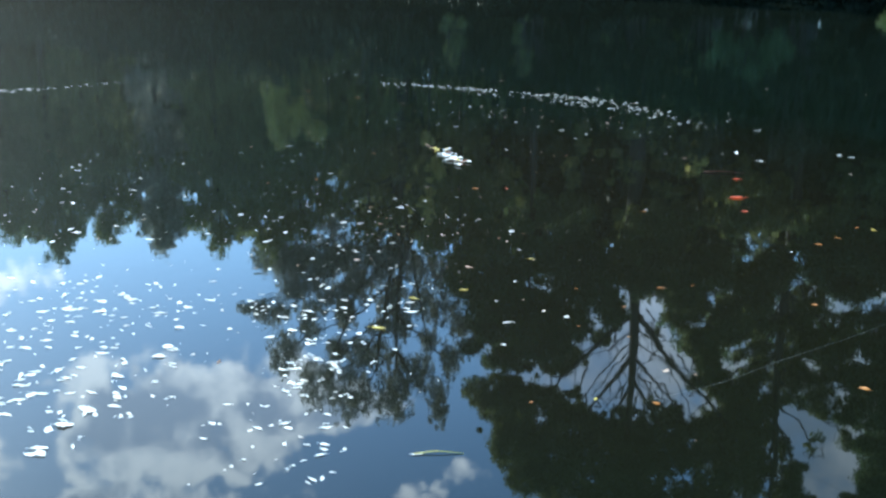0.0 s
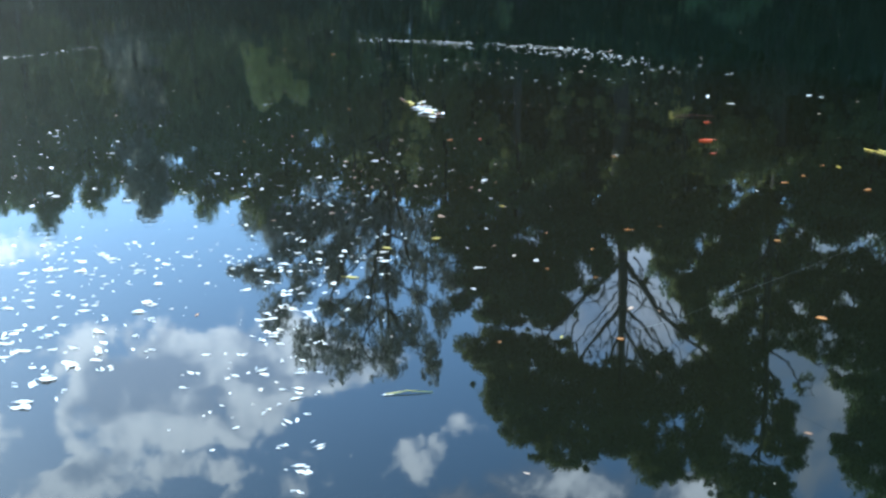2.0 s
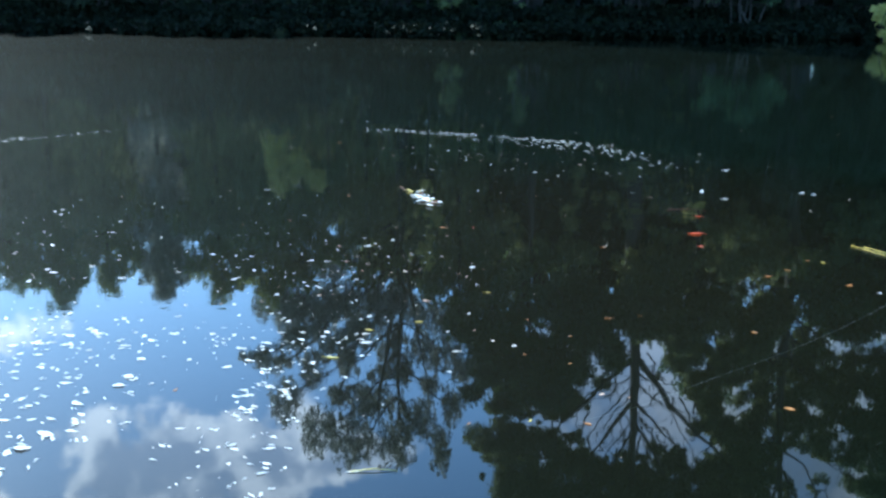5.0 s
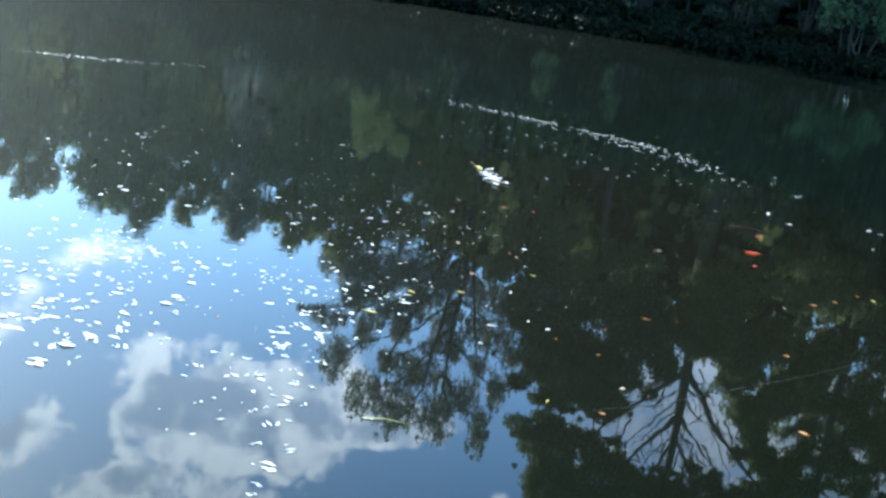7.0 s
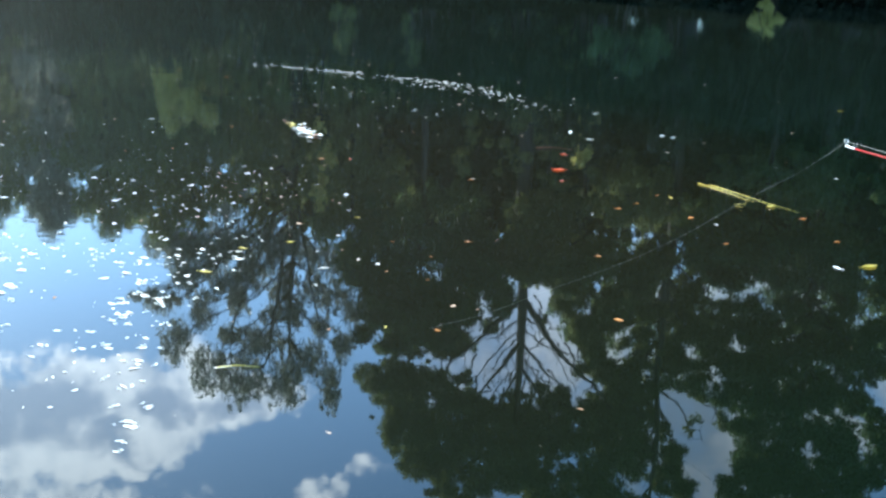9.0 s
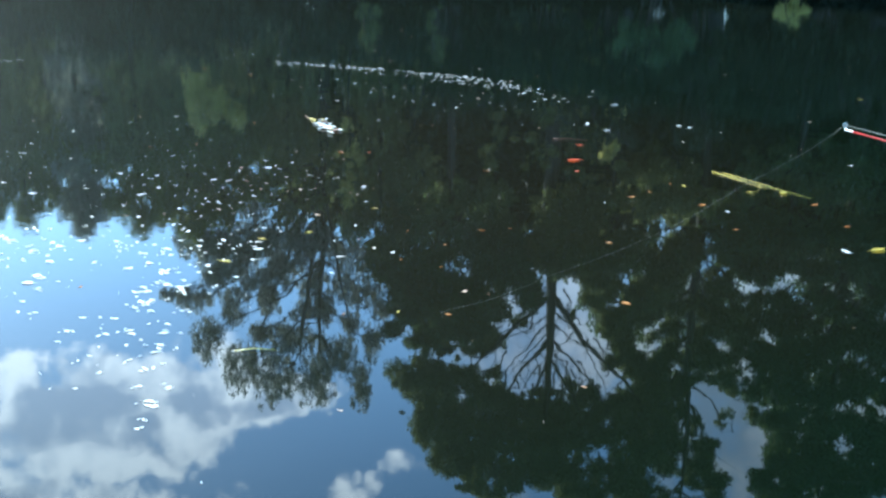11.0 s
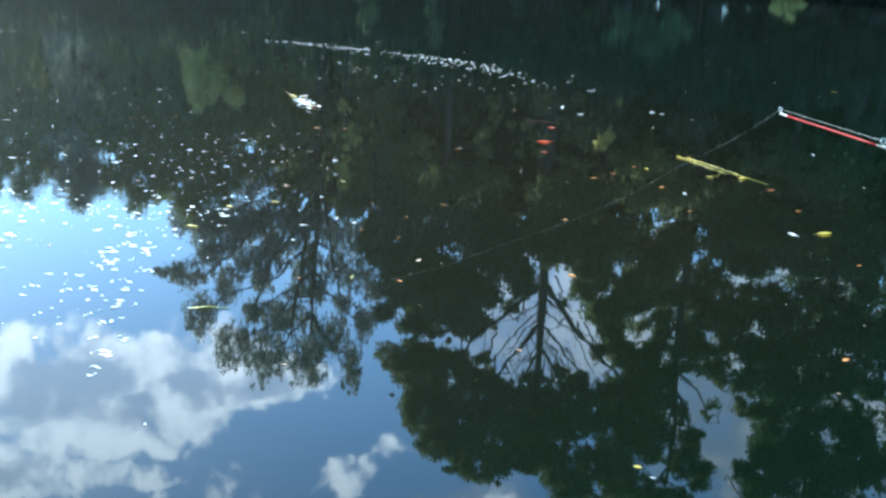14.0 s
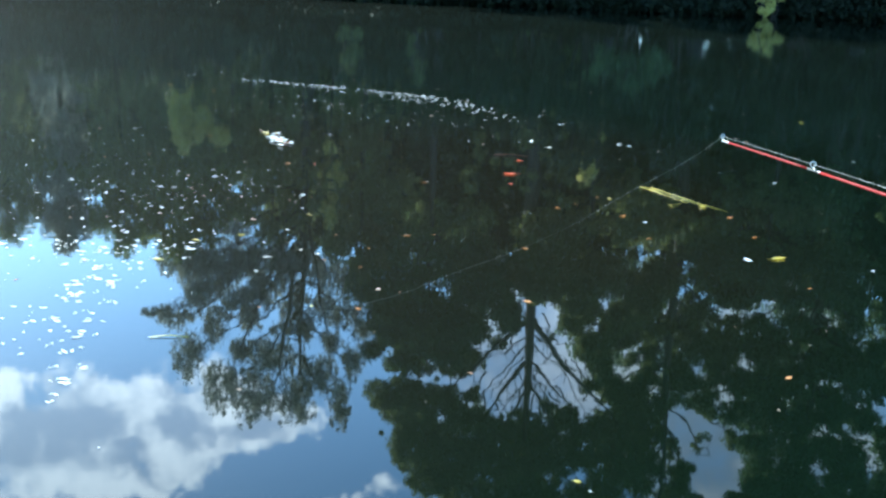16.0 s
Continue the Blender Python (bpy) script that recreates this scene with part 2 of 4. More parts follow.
ROD_BLACK = plain_material("black_whipping", (0.010, 0.010, 0.010), 0.65)
STEEL = plain_material("bright_steel", (0.40, 0.40, 0.39), 0.35, 1.0, 0.05)
CORK = plain_material("cork_grip", (0.42, 0.27, 0.14), 0.85, 0.0, 0.45)
NYLON = plain_material("nylon_line", (0.075, 0.075, 0.062), 0.5)


# ======== mesh helpers ========
def mesh_of(name, verts, faces, mat, smooth=False):
    me = bpy.data.meshes.new(name)
    me.from_pydata([tuple(v) for v in verts], [], faces)
    me.materials.append(mat)
    if smooth:
        me.polygons.foreach_set("use_smooth", [True] * len(me.polygons))
    me.update()
    return me


def part(name, me, parent, label=""):
    """One mesh object under a thing or a part."""
    ob = new(name, me)
    ob.parent = parent
    if label:
        ob["label"] = label
    return ob


def tube(points, radii, sides=7):
    """A tapered round tube along points: its vertices and faces."""
    pts = [Vector(p) for p in points]
    verts, faces = [], []
    for i, p in enumerate(pts):
        way = (pts[min(i + 1, len(pts) - 1)] - pts[max(i - 1, 0)]).normalized()
        side = way.cross(Vector((0.31, 0.95, 0.05)))
        if side.length < 0.1:
            side = way.cross(Vector((1, 0, 0)))
        side.normalize()
        other = way.cross(side)
        for k in range(sides):
            a = 2 * math.pi * k / sides
            verts.append(p + (side * math.cos(a) + other * math.sin(a)) * radii[i])
    for i in range(len(pts) - 1):
        for k in range(sides):
            a, b = i * sides + k, i * sides + (k + 1) % sides
            faces.append((a, b, b + sides, a + sides))
    faces.append(tuple(range(sides - 1, -1, -1)))
    faces.append(tuple(range((len(pts) - 1) * sides, len(pts) * sides)))
    return verts, faces


def joined(pieces):
    """Several (verts, faces) as one."""
    verts, faces = [], []
    for v, f in pieces:
        start = len(verts)
        verts += list(v)
        faces += [tuple(i + start for i in face) for face in f]
    return verts, faces


def foliage(name, centres, radii, per, size, mat, rng, rise=0.0, flat=0.75, edge=0.62):
    """Leaves in rounded sprays round the centres: each blade a bent pair of triangles. rise turns the blades upwards; a higher edge thins the rims."""
    centres, radii = np.asarray(centres, float), np.asarray(radii, float)
    n = len(centres) * per
    way = rng.normal(0, 1, (n, 3))
    way /= np.linalg.norm(way, axis=1)[:, None]
    mid = np.repeat(centres, per, 0) + way * (np.repeat(radii, per) * rng.uniform(0, 1, n) ** edge)[:, None] * np.array((1.0, 1.0, flat))
    along = rng.normal(0, 1, (n, 3)) + 0.5 * way
    along[:, 2] += rise
    along /= np.linalg.norm(along, axis=1)[:, None]
    across = np.cross(along, rng.normal(0, 1, (n, 3)))
    across /= np.linalg.norm(across, axis=1)[:, None]
    fold = np.cross(along, across)
    s = size * rng.uniform(0.6, 1.4, (n, 1))
    verts = np.stack([mid - along * s, mid + across * s * 0.45 + fold * s * 0.12, mid + along * s, mid - across * s * 0.45 + fold * s * 0.12], 1).reshape(-1, 3)
    base = np.arange(n) * 4
    tris = np.stack([base, base + 1, base + 2, base, base + 2, base + 3], 1).reshape(-1, 3)
    me = bpy.data.meshes.new(name)
    me.vertices.add(len(verts))
    me.vertices.foreach_set("co", verts.astype(np.float32).ravel())
    me.loops.add(len(tris) * 3)
    me.loops.foreach_set("vertex_index", tris.astype(np.int32).ravel())
    me.polygons.add(len(tris))
    me.polygons.foreach_set("loop_start", np.arange(len(tris), dtype=np.int32) * 3)
    me.materials.append(mat)
    me.update(calc_edges=True)
    return me


def sprays(blobs, count, rng, shell, radius):
    """Centres and radii of leaf sprays inside ellipsoids (x, y, z, rx, ry, rz, share), kept within their outline."""
    shares = np.array([b[6] for b in blobs], float)
    counts = np.maximum(2, (count * shares / shares.sum()).astype(int))
    out, sizes = [], []
    for b, k in zip(blobs, counts):
        d = rng.normal(0, 1, (k, 3))
        d /= np.linalg.norm(d, axis=1)[:, None]
        r = rng.uniform(shell ** 3, 1, (k, 1)) ** (1 / 3)
        own = np.minimum(radius, 0.6 * min(b[3:6])) * rng.uniform(0.5, 1.45, k)
        half = np.maximum(np.array(b[3:6])[None, :] - own[:, None] * 0.7, 0.08)
        stray = rng.uniform(0, 1, (k, 1)) < 0.16
        own = np.where(stray[:, 0], own * 0.65, own)
        out.append(np.array(b[:3]) + d * np.where(stray, rng.uniform(1.0, 1.3, (k, 1)), r) * half)
        sizes.append(own)
    return np.concatenate(out), np.concatenate(sizes)


def crooked(a, b, steps, wobble, rng):
    a, b = Vector(a), Vector(b)
    pts = []
    for i in range(steps + 1):
        t = i / steps
        p = a.lerp(b, t)
        if 0 < i < steps:
            p += Vector(rng.normal(0, wobble, 3))
        pts.append(p)
    return pts


def tree(name, label, at, height, girth, blobs, count, per, leaf, mat, seed, limbs=(), radius=0.45, rise=0.0, lean=0.0, shell=0.3, twigs=0.5, flat=0.75, ribs=True, edge=0.62):
    """A tree: a tapered trunk, limbs into its crown, twigs and leaf sprays. blobs are (x, dy, z, rx, ry, rz, share) of its foliage; x counts from the place's middle, z from the water."""
    rng = np.random.default_rng(seed)
    x, y, z = at
    blobs = [(b[0] - x, b[1], b[2] - z, *b[3:]) for b in blobs]
    root = tagged(new(name), label, "tree")
    root.location = at
    top = Vector((lean, 0, height))
    stem = crooked((0, 0, -0.3), top, 9, height * 0.004, rng)
    pieces = [tube(stem, [girth * (1.25 if i == 0 else 1.0) * (1 - 0.86 * (i / 9) ** 1.1) for i in range(10)], 9)]
    centres, radii = sprays(blobs, count, rng, shell, radius)
    arms = []
    for start, r, *ends in limbs:
        line = [Vector((lean * (start - z) / height, 0, start - z))]
        for ex, ez in ends:
            line += crooked(line[-1], (ex - x, 0.15 * rng.normal(), ez - z), 4, 0.035, rng)[1:]
        last = len(line) - 1
        wood = [tube(line, [r * (1 - 0.62 * i / last) for i in range(last + 1)], 6)]
        for k in range(9):
            p = line[1 + k % last]
            q = p + Vector((rng.normal(0, 0.5), rng.normal(0, 0.4), abs(rng.normal(0.55, 0.35))))
            twig = crooked(p, q, 4, 0.06, rng)
            wood.append(tube(twig, [r * 0.26, r * 0.2, r * 0.15, r * 0.1, r * 0.05], 5))
            wood.append(tube(crooked(twig[2], twig[2] + Vector((rng.normal(0, 0.28), rng.normal(0, 0.2), abs(rng.normal(0.3, 0.15)))), 3, 0.04, rng), [r * 0.13, r * 0.1, r * 0.07, r * 0.04], 4))
        arms.append(wood)
    for b in blobs:
        mid = Vector(b[:3])
        foot_z = max(0.3 * height, min(height * 0.93, mid.z - 0.55 * mid.xy.length - 0.5))
        foot = Vector((lean * foot_z / height, 0, foot_z))
        line = crooked(foot, mid, 5, 0.16, rng)
        r = girth * 0.2
        if not ribs:
            line, r = crooked(mid - Vector((0.3 * mid.x, 0, 1.0)), mid, 5, 0.12, rng), girth * 0.12
        pieces.append(tube(line, [r * (1 - 0.7 * i / 5) for i in range(6)], 6))
        for k in range(int(9 * twigs) + 2):
            d = rng.normal(0, 1, 3)
            d /= np.linalg.norm(d)
            q = mid + Vector(d * np.array(b[3:6]) * 0.85)
            p = line[3 + k % 3]
            pieces.append(tube(crooked(p, q, 4, 0.10, rng), [r * 0.3, r * 0.24, r * 0.18, r * 0.12, r * 0.06], 5))
    part("trunk", mesh_of("trunk", *joined(pieces), BARK, True), root, "grey-brown trunk with rising limbs")
    for wood in arms:
        part("limb", mesh_of("limb", *joined(wood), BARK, True), root, "bare forking limb with thin twigs")
    part("crown", foliage("crown", centres, radii, per, leaf, mat, rng, rise, flat, edge), root)
    return root


# ======== ground and water ========
def ground_height(x, y):
    """Near bank, pond bed, far bank and the rise behind it."""
    wave = 0.5 * math.sin(x * 0.31) + 0.35 * math.sin(x * 0.83 + 1.3)
    if y < 2.4:
        near = 0.15 + 0.02 * math.sin(x * 2.1 + y)
        t = min(1, max(0, (y - 1.56 - 0.09 * math.sin(x * 0.9) - 0.05 * math.sin(x * 2.3 + 1)) / 0.9))
        z = near - 1.0 * t * t * (3 - 2 * t)
    else:
        t = min(1, max(0, (y - 27.6 - wave) / 2.2))
        z = -0.85 + 1.25 * t * t * (3 - 2 * t) + 2.6 * min(1, max(0, (y - 38) / 30)) ** 1.2
    side = min(1, max(0, (abs(x) - 95) / 12))
    return max(z, -0.85 + 1.6 * side)


xs = [-2500, -900, -300, -130, -107, -101, -95, -70, -50] + [-40 + 1.0 * i for i in range(81)] + [50, 70, 95, 101, 107, 130, 300, 900, 2500]
ys = [-2500, -800, -200, -60, -20, -8, -3, 0, 0.8] + [1.4 + 0.2 * i for i in range(6)] + [4, 10, 20, 25] + [26.5 + 0.4 * i for i in range(16)] + [34, 36, 38] + [40, 43, 47, 52, 58, 64, 70, 90, 150, 400, 1000, 2600]
verts = [(x, y, ground_height(x, y)) for y in ys for x in xs]
faces = [(j * len(xs) + i, j * len(xs) + i + 1, (j + 1) * len(xs) + i + 1, (j + 1) * len(xs) + i) for j in range(len(ys) - 1) for i in range(len(xs) - 1)]
tagged(new("ground", mesh_of("ground", verts, faces, SOIL, True)), "grassy earth banks round a dark pond", "ground", kind="structure")

wx, wy = [-101 + 202 * i / 24 for i in range(25)], [1.55 + 29.5 * i / 12 for i in range(13)]
verts = [(x, y, 0.0) for y in wy for x in wx]
faces = [(j * 25 + i, j * 25 + i + 1, (j + 1) * 25 + i + 1, (j + 1) * 25 + i) for j in range(12) for i in range(24)]
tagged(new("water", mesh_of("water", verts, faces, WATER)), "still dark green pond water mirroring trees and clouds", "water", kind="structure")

# ======== trees of the far bank ========
# the tall tree with the bare fork of limbs below its crown
tree("tree", "tall dark tree with bare forked limbs on far bank", (0.6, 38, 0.35), 19.0, 0.36,
     [(-3.7, 0, 14.9, 1.25, 1.3, 0.75, 1.1), (-2.3, 0.2, 15.2, 1.3, 1.3, 0.8, 1.0), (-0.95, 0, 15.6, 0.9, 1.2, 0.55, 0.6),
      (-2.9, 0.2, 16.9, 1.35, 1.4, 1.0, 1.4), (-1.3, 0.3, 17.0, 1.5, 1.5, 1.2, 1.5), (0.4, 0, 17.0, 1.5, 1.6, 1.2, 1.6), (2.1, 0.2, 16.9, 1.5, 1.5, 1.1, 1.5), (3.7, 0, 16.5, 1.3, 1.4, 1.2, 1.4),
      (-2.4, 0.2, 18.2, 1.2, 1.3, 1.0, 1.0), (-0.7, 0, 18.8, 1.5, 1.4, 1.1, 1.4), (1.2, 0.2, 18.5, 1.5, 1.4, 0.9, 1.2), (2.7, 0, 19.2, 1.4, 1.4, 1.3, 1.5), (4.3, 0.1, 18.8, 1.1, 1.3, 1.3, 1.2), (5.0, 0, 16.8, 0.9, 1.2, 1.6, 1.3), (4.9, 0.3, 15.0, 0.8, 0.9, 0.9, 0.7),
      (1.7, 0.4, 15.9, 1.1, 0.9, 0.35, 0.3), (2.6, 0.5, 15.7, 0.6, 0.8, 0.5, 0.3), (3.9, 0.2, 12.2, 0.45, 0.7, 0.9, 0.35), (3.85, 0.3, 13.6, 0.35, 0.6, 0.6, 0.2), (3.2, 0.2, 11.3, 0.6, 0.8, 0.6, 0.3), (3.3, 0.3, 14.2, 0.35, 0.5, 0.35, 0.08), (2.0, 0.4, 15.2, 0.4, 0.5, 0.3, 0.08), (0.0, 0.3, 12.7, 0.5, 0.6, 0.35, 0.1), (4.4, 0.3, 14.3, 0.5, 0.7, 0.5, 0.2), (2.65, 0.3, 11.7, 0.6, 0.7, 0.7, 0.4), (3.3, 0.3, 12.6, 0.6, 0.7, 0.7, 0.45), (3.75, 0.3, 13.5, 0.5, 0.6, 0.6, 0.35), (4.3, 0.3, 14.2, 0.5, 0.6, 0.6, 0.35), (2.9, 0.5, 15.3, 0.5, 0.5, 0.35, 0.1), (-1.6, 0.4, 14.0, 0.8, 0.6, 0.35, 0.2), (-2.9, 0.4, 14.0, 0.8, 0.6, 0.3, 0.18), (-1.1, 0.5, 13.5, 0.7, 0.6, 0.5, 0.3), (-3.9, 0.4, 13.9, 0.5, 0.6, 0.3, 0.12), (1.9, 0.5, 12.5, 0.3, 0.4, 0.3, 0.05), (-0.3, 0.3, 16.1, 0.9, 0.9, 0.5, 0.4), (0.6, 0.3, 16.2, 1.0, 0.9, 0.4, 0.4), (-3.2, 0.3, 15.8, 1.3, 0.9, 0.5, 0.5), (3.6, 0.4, 14.2, 0.4, 0.5, 0.4, 0.12), (3.7, 0.4, 13.2, 0.4, 0.5, 0.5, 0.14), (-0.9, 0.4, 14.9, 0.4, 0.5, 0.3, 0.1), (1.0, 0.4, 15.6, 0.9, 0.6, 0.3, 0.2)],
     1900, 110, 0.066, LEAF_OAK, 11,
     limbs=[(11.6, 0.11, (-1.4, 14.15)), (13.2, 0.10, (-0.3, 15.3)), (14.2, 0.07, (0.5, 15.7)), (11.4, 0.14, (2.38, 13.3), (4.3, 15.15)), (12.0, 0.07, (2.0, 12.9)), (13.1, 0.08, (2.6, 14.85)), (14.0, 0.08, (2.4, 16.1)), (12.6, 0.035, (-0.1, 14.0), (-0.7, 15.2)), (13.6, 0.03, (1.9, 14.6), (2.2, 15.7)), (12.5, 0.035, (2.5, 13.7), (3.3, 15.2)), (13.9, 0.03, (0.1, 15.5)), (12.9, 0.03, (0.3, 13.9), (-0.2, 14.7)), (12.2, 0.03, (0.3, 12.9), (-0.9, 13.6))],
     lean=0.72, ribs=False, radius=0.34, flat=0.8, edge=0.72)
# the broad airy tree beside it
tree("tree", "broad airy pale-leaved tree leaning over far bank", (-7.0, 37.5, 0.35), 14.0, 0.26,
     [(-9.0, 0, 15.1, 1.0, 1.0, 1.1, 1.0), (-7.5, 0.2, 15.3, 0.8, 0.9, 1.15, 0.9), (-10.3, 0, 14.8, 0.9, 0.9, 1.0, 0.8), (-5.75, 0, 15.2, 0.5, 0.7, 1.05, 0.5), (-6.6, 0.2, 14.2, 0.8, 0.8, 0.8, 0.6), (-11.5, 0, 13.7, 0.7, 0.7, 1.0, 0.6),
      (-8.4, 0.2, 13.6, 1.3, 1.0, 0.6, 0.8), (-11.9, 0, 12.15, 0.9, 0.7, 0.45, 0.5), (-12.8, 0, 12.1, 0.5, 0.4, 0.2, 0.15), (-10.5, 0.2, 12.5, 0.6, 0.7, 0.9, 0.5), (-9.2, 0.2, 12.2, 0.5, 0.6, 0.6, 0.35), (-10.6, 0, 10.9, 1.2, 0.9, 0.6, 0.7), (-8.7, 0.3, 11.1, 0.8, 0.8, 0.7, 0.5),
      (-7.2, 0.2, 12.3, 0.55, 0.6, 0.7, 0.4), (-5.35, 0, 13.5, 0.5, 0.6, 0.8, 0.4), (-6.1, 0.2, 11.5, 1.0, 0.8, 0.8, 0.7), (-5.1, 0, 12.1, 0.6, 0.7, 0.8, 0.4), (-11.5, 0, 10.3, 0.8, 0.8, 0.5, 0.4), (-7.6, 0.2, 9.9, 2.2, 0.9, 0.55, 0.8), (-8.0, 0.3, 12.6, 0.5, 0.6, 0.4, 0.2), (-9.7, 0.3, 13.6, 0.5, 0.6, 0.5, 0.25), (-11.2, 0.2, 11.4, 0.6, 0.6, 0.5, 0.25), (-6.2, 0.3, 12.9, 0.5, 0.6, 0.4, 0.2), (-7.4, 0.2, 11.2, 0.5, 0.6, 0.5, 0.25), (-9.7, 0.2, 10.2, 1.0, 0.8, 0.5, 0.4), (-10.0, 0.3, 11.6, 0.4, 0.5, 0.4, 0.15), (-10.9, 0.3, 10.3, 1.4, 0.9, 0.6, 0.8), (-8.5, 0.3, 10.5, 1.3, 0.9, 0.6, 0.7), (-6.1, 0.3, 10.4, 1.3, 0.9, 0.6, 0.7), (-10.2, 0.1, 9.9, 1.7, 0.8, 0.7, 1.3), (-11.8, 0.1, 9.9, 0.9, 0.8, 0.6, 0.6), (-8.0, 0.1, 9.6, 1.5, 0.8, 0.6, 0.9), (-9.4, 0.2, 11.4, 0.6, 0.6, 0.5, 0.3), (-7.9, 0.3, 11.8, 0.4, 0.5, 0.5, 0.14), (-9.7, 0.3, 8.8, 0.7, 0.6, 0.4, 0.32)],
     2100, 34, 0.056, LEAF_PALE, 12, limbs=[(6.5, 0.10, (-8.9, 11.6), (-9.6, 13.6)), (7.5, 0.10, (-6.2, 12.6)), (8.5, 0.10, (-7.9, 12.9), (-8.0, 14.2)), (7.0, 0.08, (-10.4, 11.4), (-11.6, 12.3))], lean=-0.3, radius=0.22, rise=1.2, twigs=1.4, flat=1.8, edge=0.8)
# the tree whose trunk stands beside a hole of sky
tree("tree", "slender dark tree with gaps in its crown", (5.9, 38.5, 0.35), 21.5, 0.26,
     [(5.6, 0, 20.2, 1.0, 1.1, 1.3, 1.0), (6.0, 0, 21.7, 0.7, 0.8, 0.8, 0.5), (7.1, 0, 20.6, 0.9, 1.0, 1.0, 0.8), (7.7, 0, 19.2, 0.6, 0.8, 0.7, 0.4), (7.2, 0, 18.3, 0.6, 0.7, 0.4, 0.2), (5.7, 0.2, 18.3, 0.7, 0.9, 0.8, 0.4), (5.3, 0.2, 14.4, 0.6, 0.9, 0.8, 0.5),
      (7.2, 0, 14.2, 1.3, 1.2, 0.9, 1.2), (6.2, 0.2, 15.0, 0.5, 0.8, 0.5, 0.25), (7.4, 0, 12.5, 1.1, 1.1, 0.8, 0.8), (5.6, 0, 11.9, 0.6, 0.8, 0.5, 0.2), (6.9, 0.2, 10.9, 0.9, 0.9, 0.5, 0.3), (5.5, 0.2, 15.6, 0.7, 0.8, 0.8, 0.5), (5.6, 0.2, 17.0, 0.7, 0.8, 0.8, 0.5), (4.6, 0.4, 20.2, 0.7, 0.8, 0.7, 0.4), (5.6, 0.3, 12.9, 0.5, 0.7, 0.5, 0.25), (6.4, 0.3, 11.7, 0.7, 0.7, 0.5, 0.25), (8.2, 0.2, 13.2, 0.8, 0.9, 0.8, 0.5), (8.3, 0.2, 11.6, 0.7, 0.8, 0.5, 0.25), (7.9, 0.2, 15.0, 0.5, 0.7, 0.4, 0.2), (4.3, 0.3, 11.3, 0.5, 0.7, 0.5, 0.2), (4.9, 0.3, 11.6, 0.9, 0.8, 0.7, 0.5), (4.0, 0.3, 12.9, 0.35, 0.6, 0.9, 0.3), (5.75, 0.3, 13.6, 0.45, 0.6, 0.9, 0.35), (4.8, 0.3, 14.9, 0.9, 0.8, 0.7, 0.6), (4.1, 0.3, 14.4, 0.5, 0.6, 0.6, 0.3), (4.9, 0.3, 12.4, 0.5, 0.6, 0.35, 0.2), (6.6, 0.3, 13.3, 0.6, 0.7, 0.6, 0.3), (5.4, 0.3, 10.4, 1.0, 0.9, 0.7, 0.6), (7.6, 0.3, 10.2, 0.9, 0.9, 0.5, 0.35), (6.2, 0.3, 16.0, 0.4, 0.6, 0.6, 0.2), (6.9, 0.2, 18.9, 0.7, 0.7, 0.5, 0.3), (7.0, 0.4, 11.7, 1.2, 0.8, 0.9, 0.5), (5.4, 0.4, 12.6, 0.35, 0.6, 0.5, 0.2), (6.2, 0.3, 17.4, 0.5, 0.6, 0.7, 0.25), (7.3, 0.2, 17.5, 0.55, 0.6, 0.4, 0.25), (7.0, 0.2, 18.4, 0.7, 0.7, 0.5, 0.3), (8.4, 0.3, 12.4, 0.7, 0.8, 0.7, 0.35), (4.4, 0.4, 15.8, 0.8, 0.7, 0.5, 0.3), (6.75, 0.3, 16.7, 0.4, 0.5, 0.5, 0.16), (7.2, 0.3, 17.8, 0.5, 0.5, 0.6, 0.2), (7.9, 0.3, 18.9, 0.5, 0.5, 0.5, 0.2), (8.9, 0.3, 16.2, 0.4, 0.5, 0.5, 0.12), (8.1, 0.3, 16.6, 0.6, 0.5, 0.8, 0.06), (4.9, 0.4, 13.3, 0.4, 0.5, 0.4, 0.1), (4.5, 0.4, 12.6, 0.4, 0.5, 0.4, 0.14), (6.6, 0.4, 12.2, 1.0, 0.6, 0.5, 0.25)],
     1250, 92, 0.066, LEAF_OAK, 13, limbs=[(15.4, 0.06, (7.2, 17.4)), (17.0, 0.05, (6.9, 18.6))], lean=0.6, radius=0.34, edge=0.72)
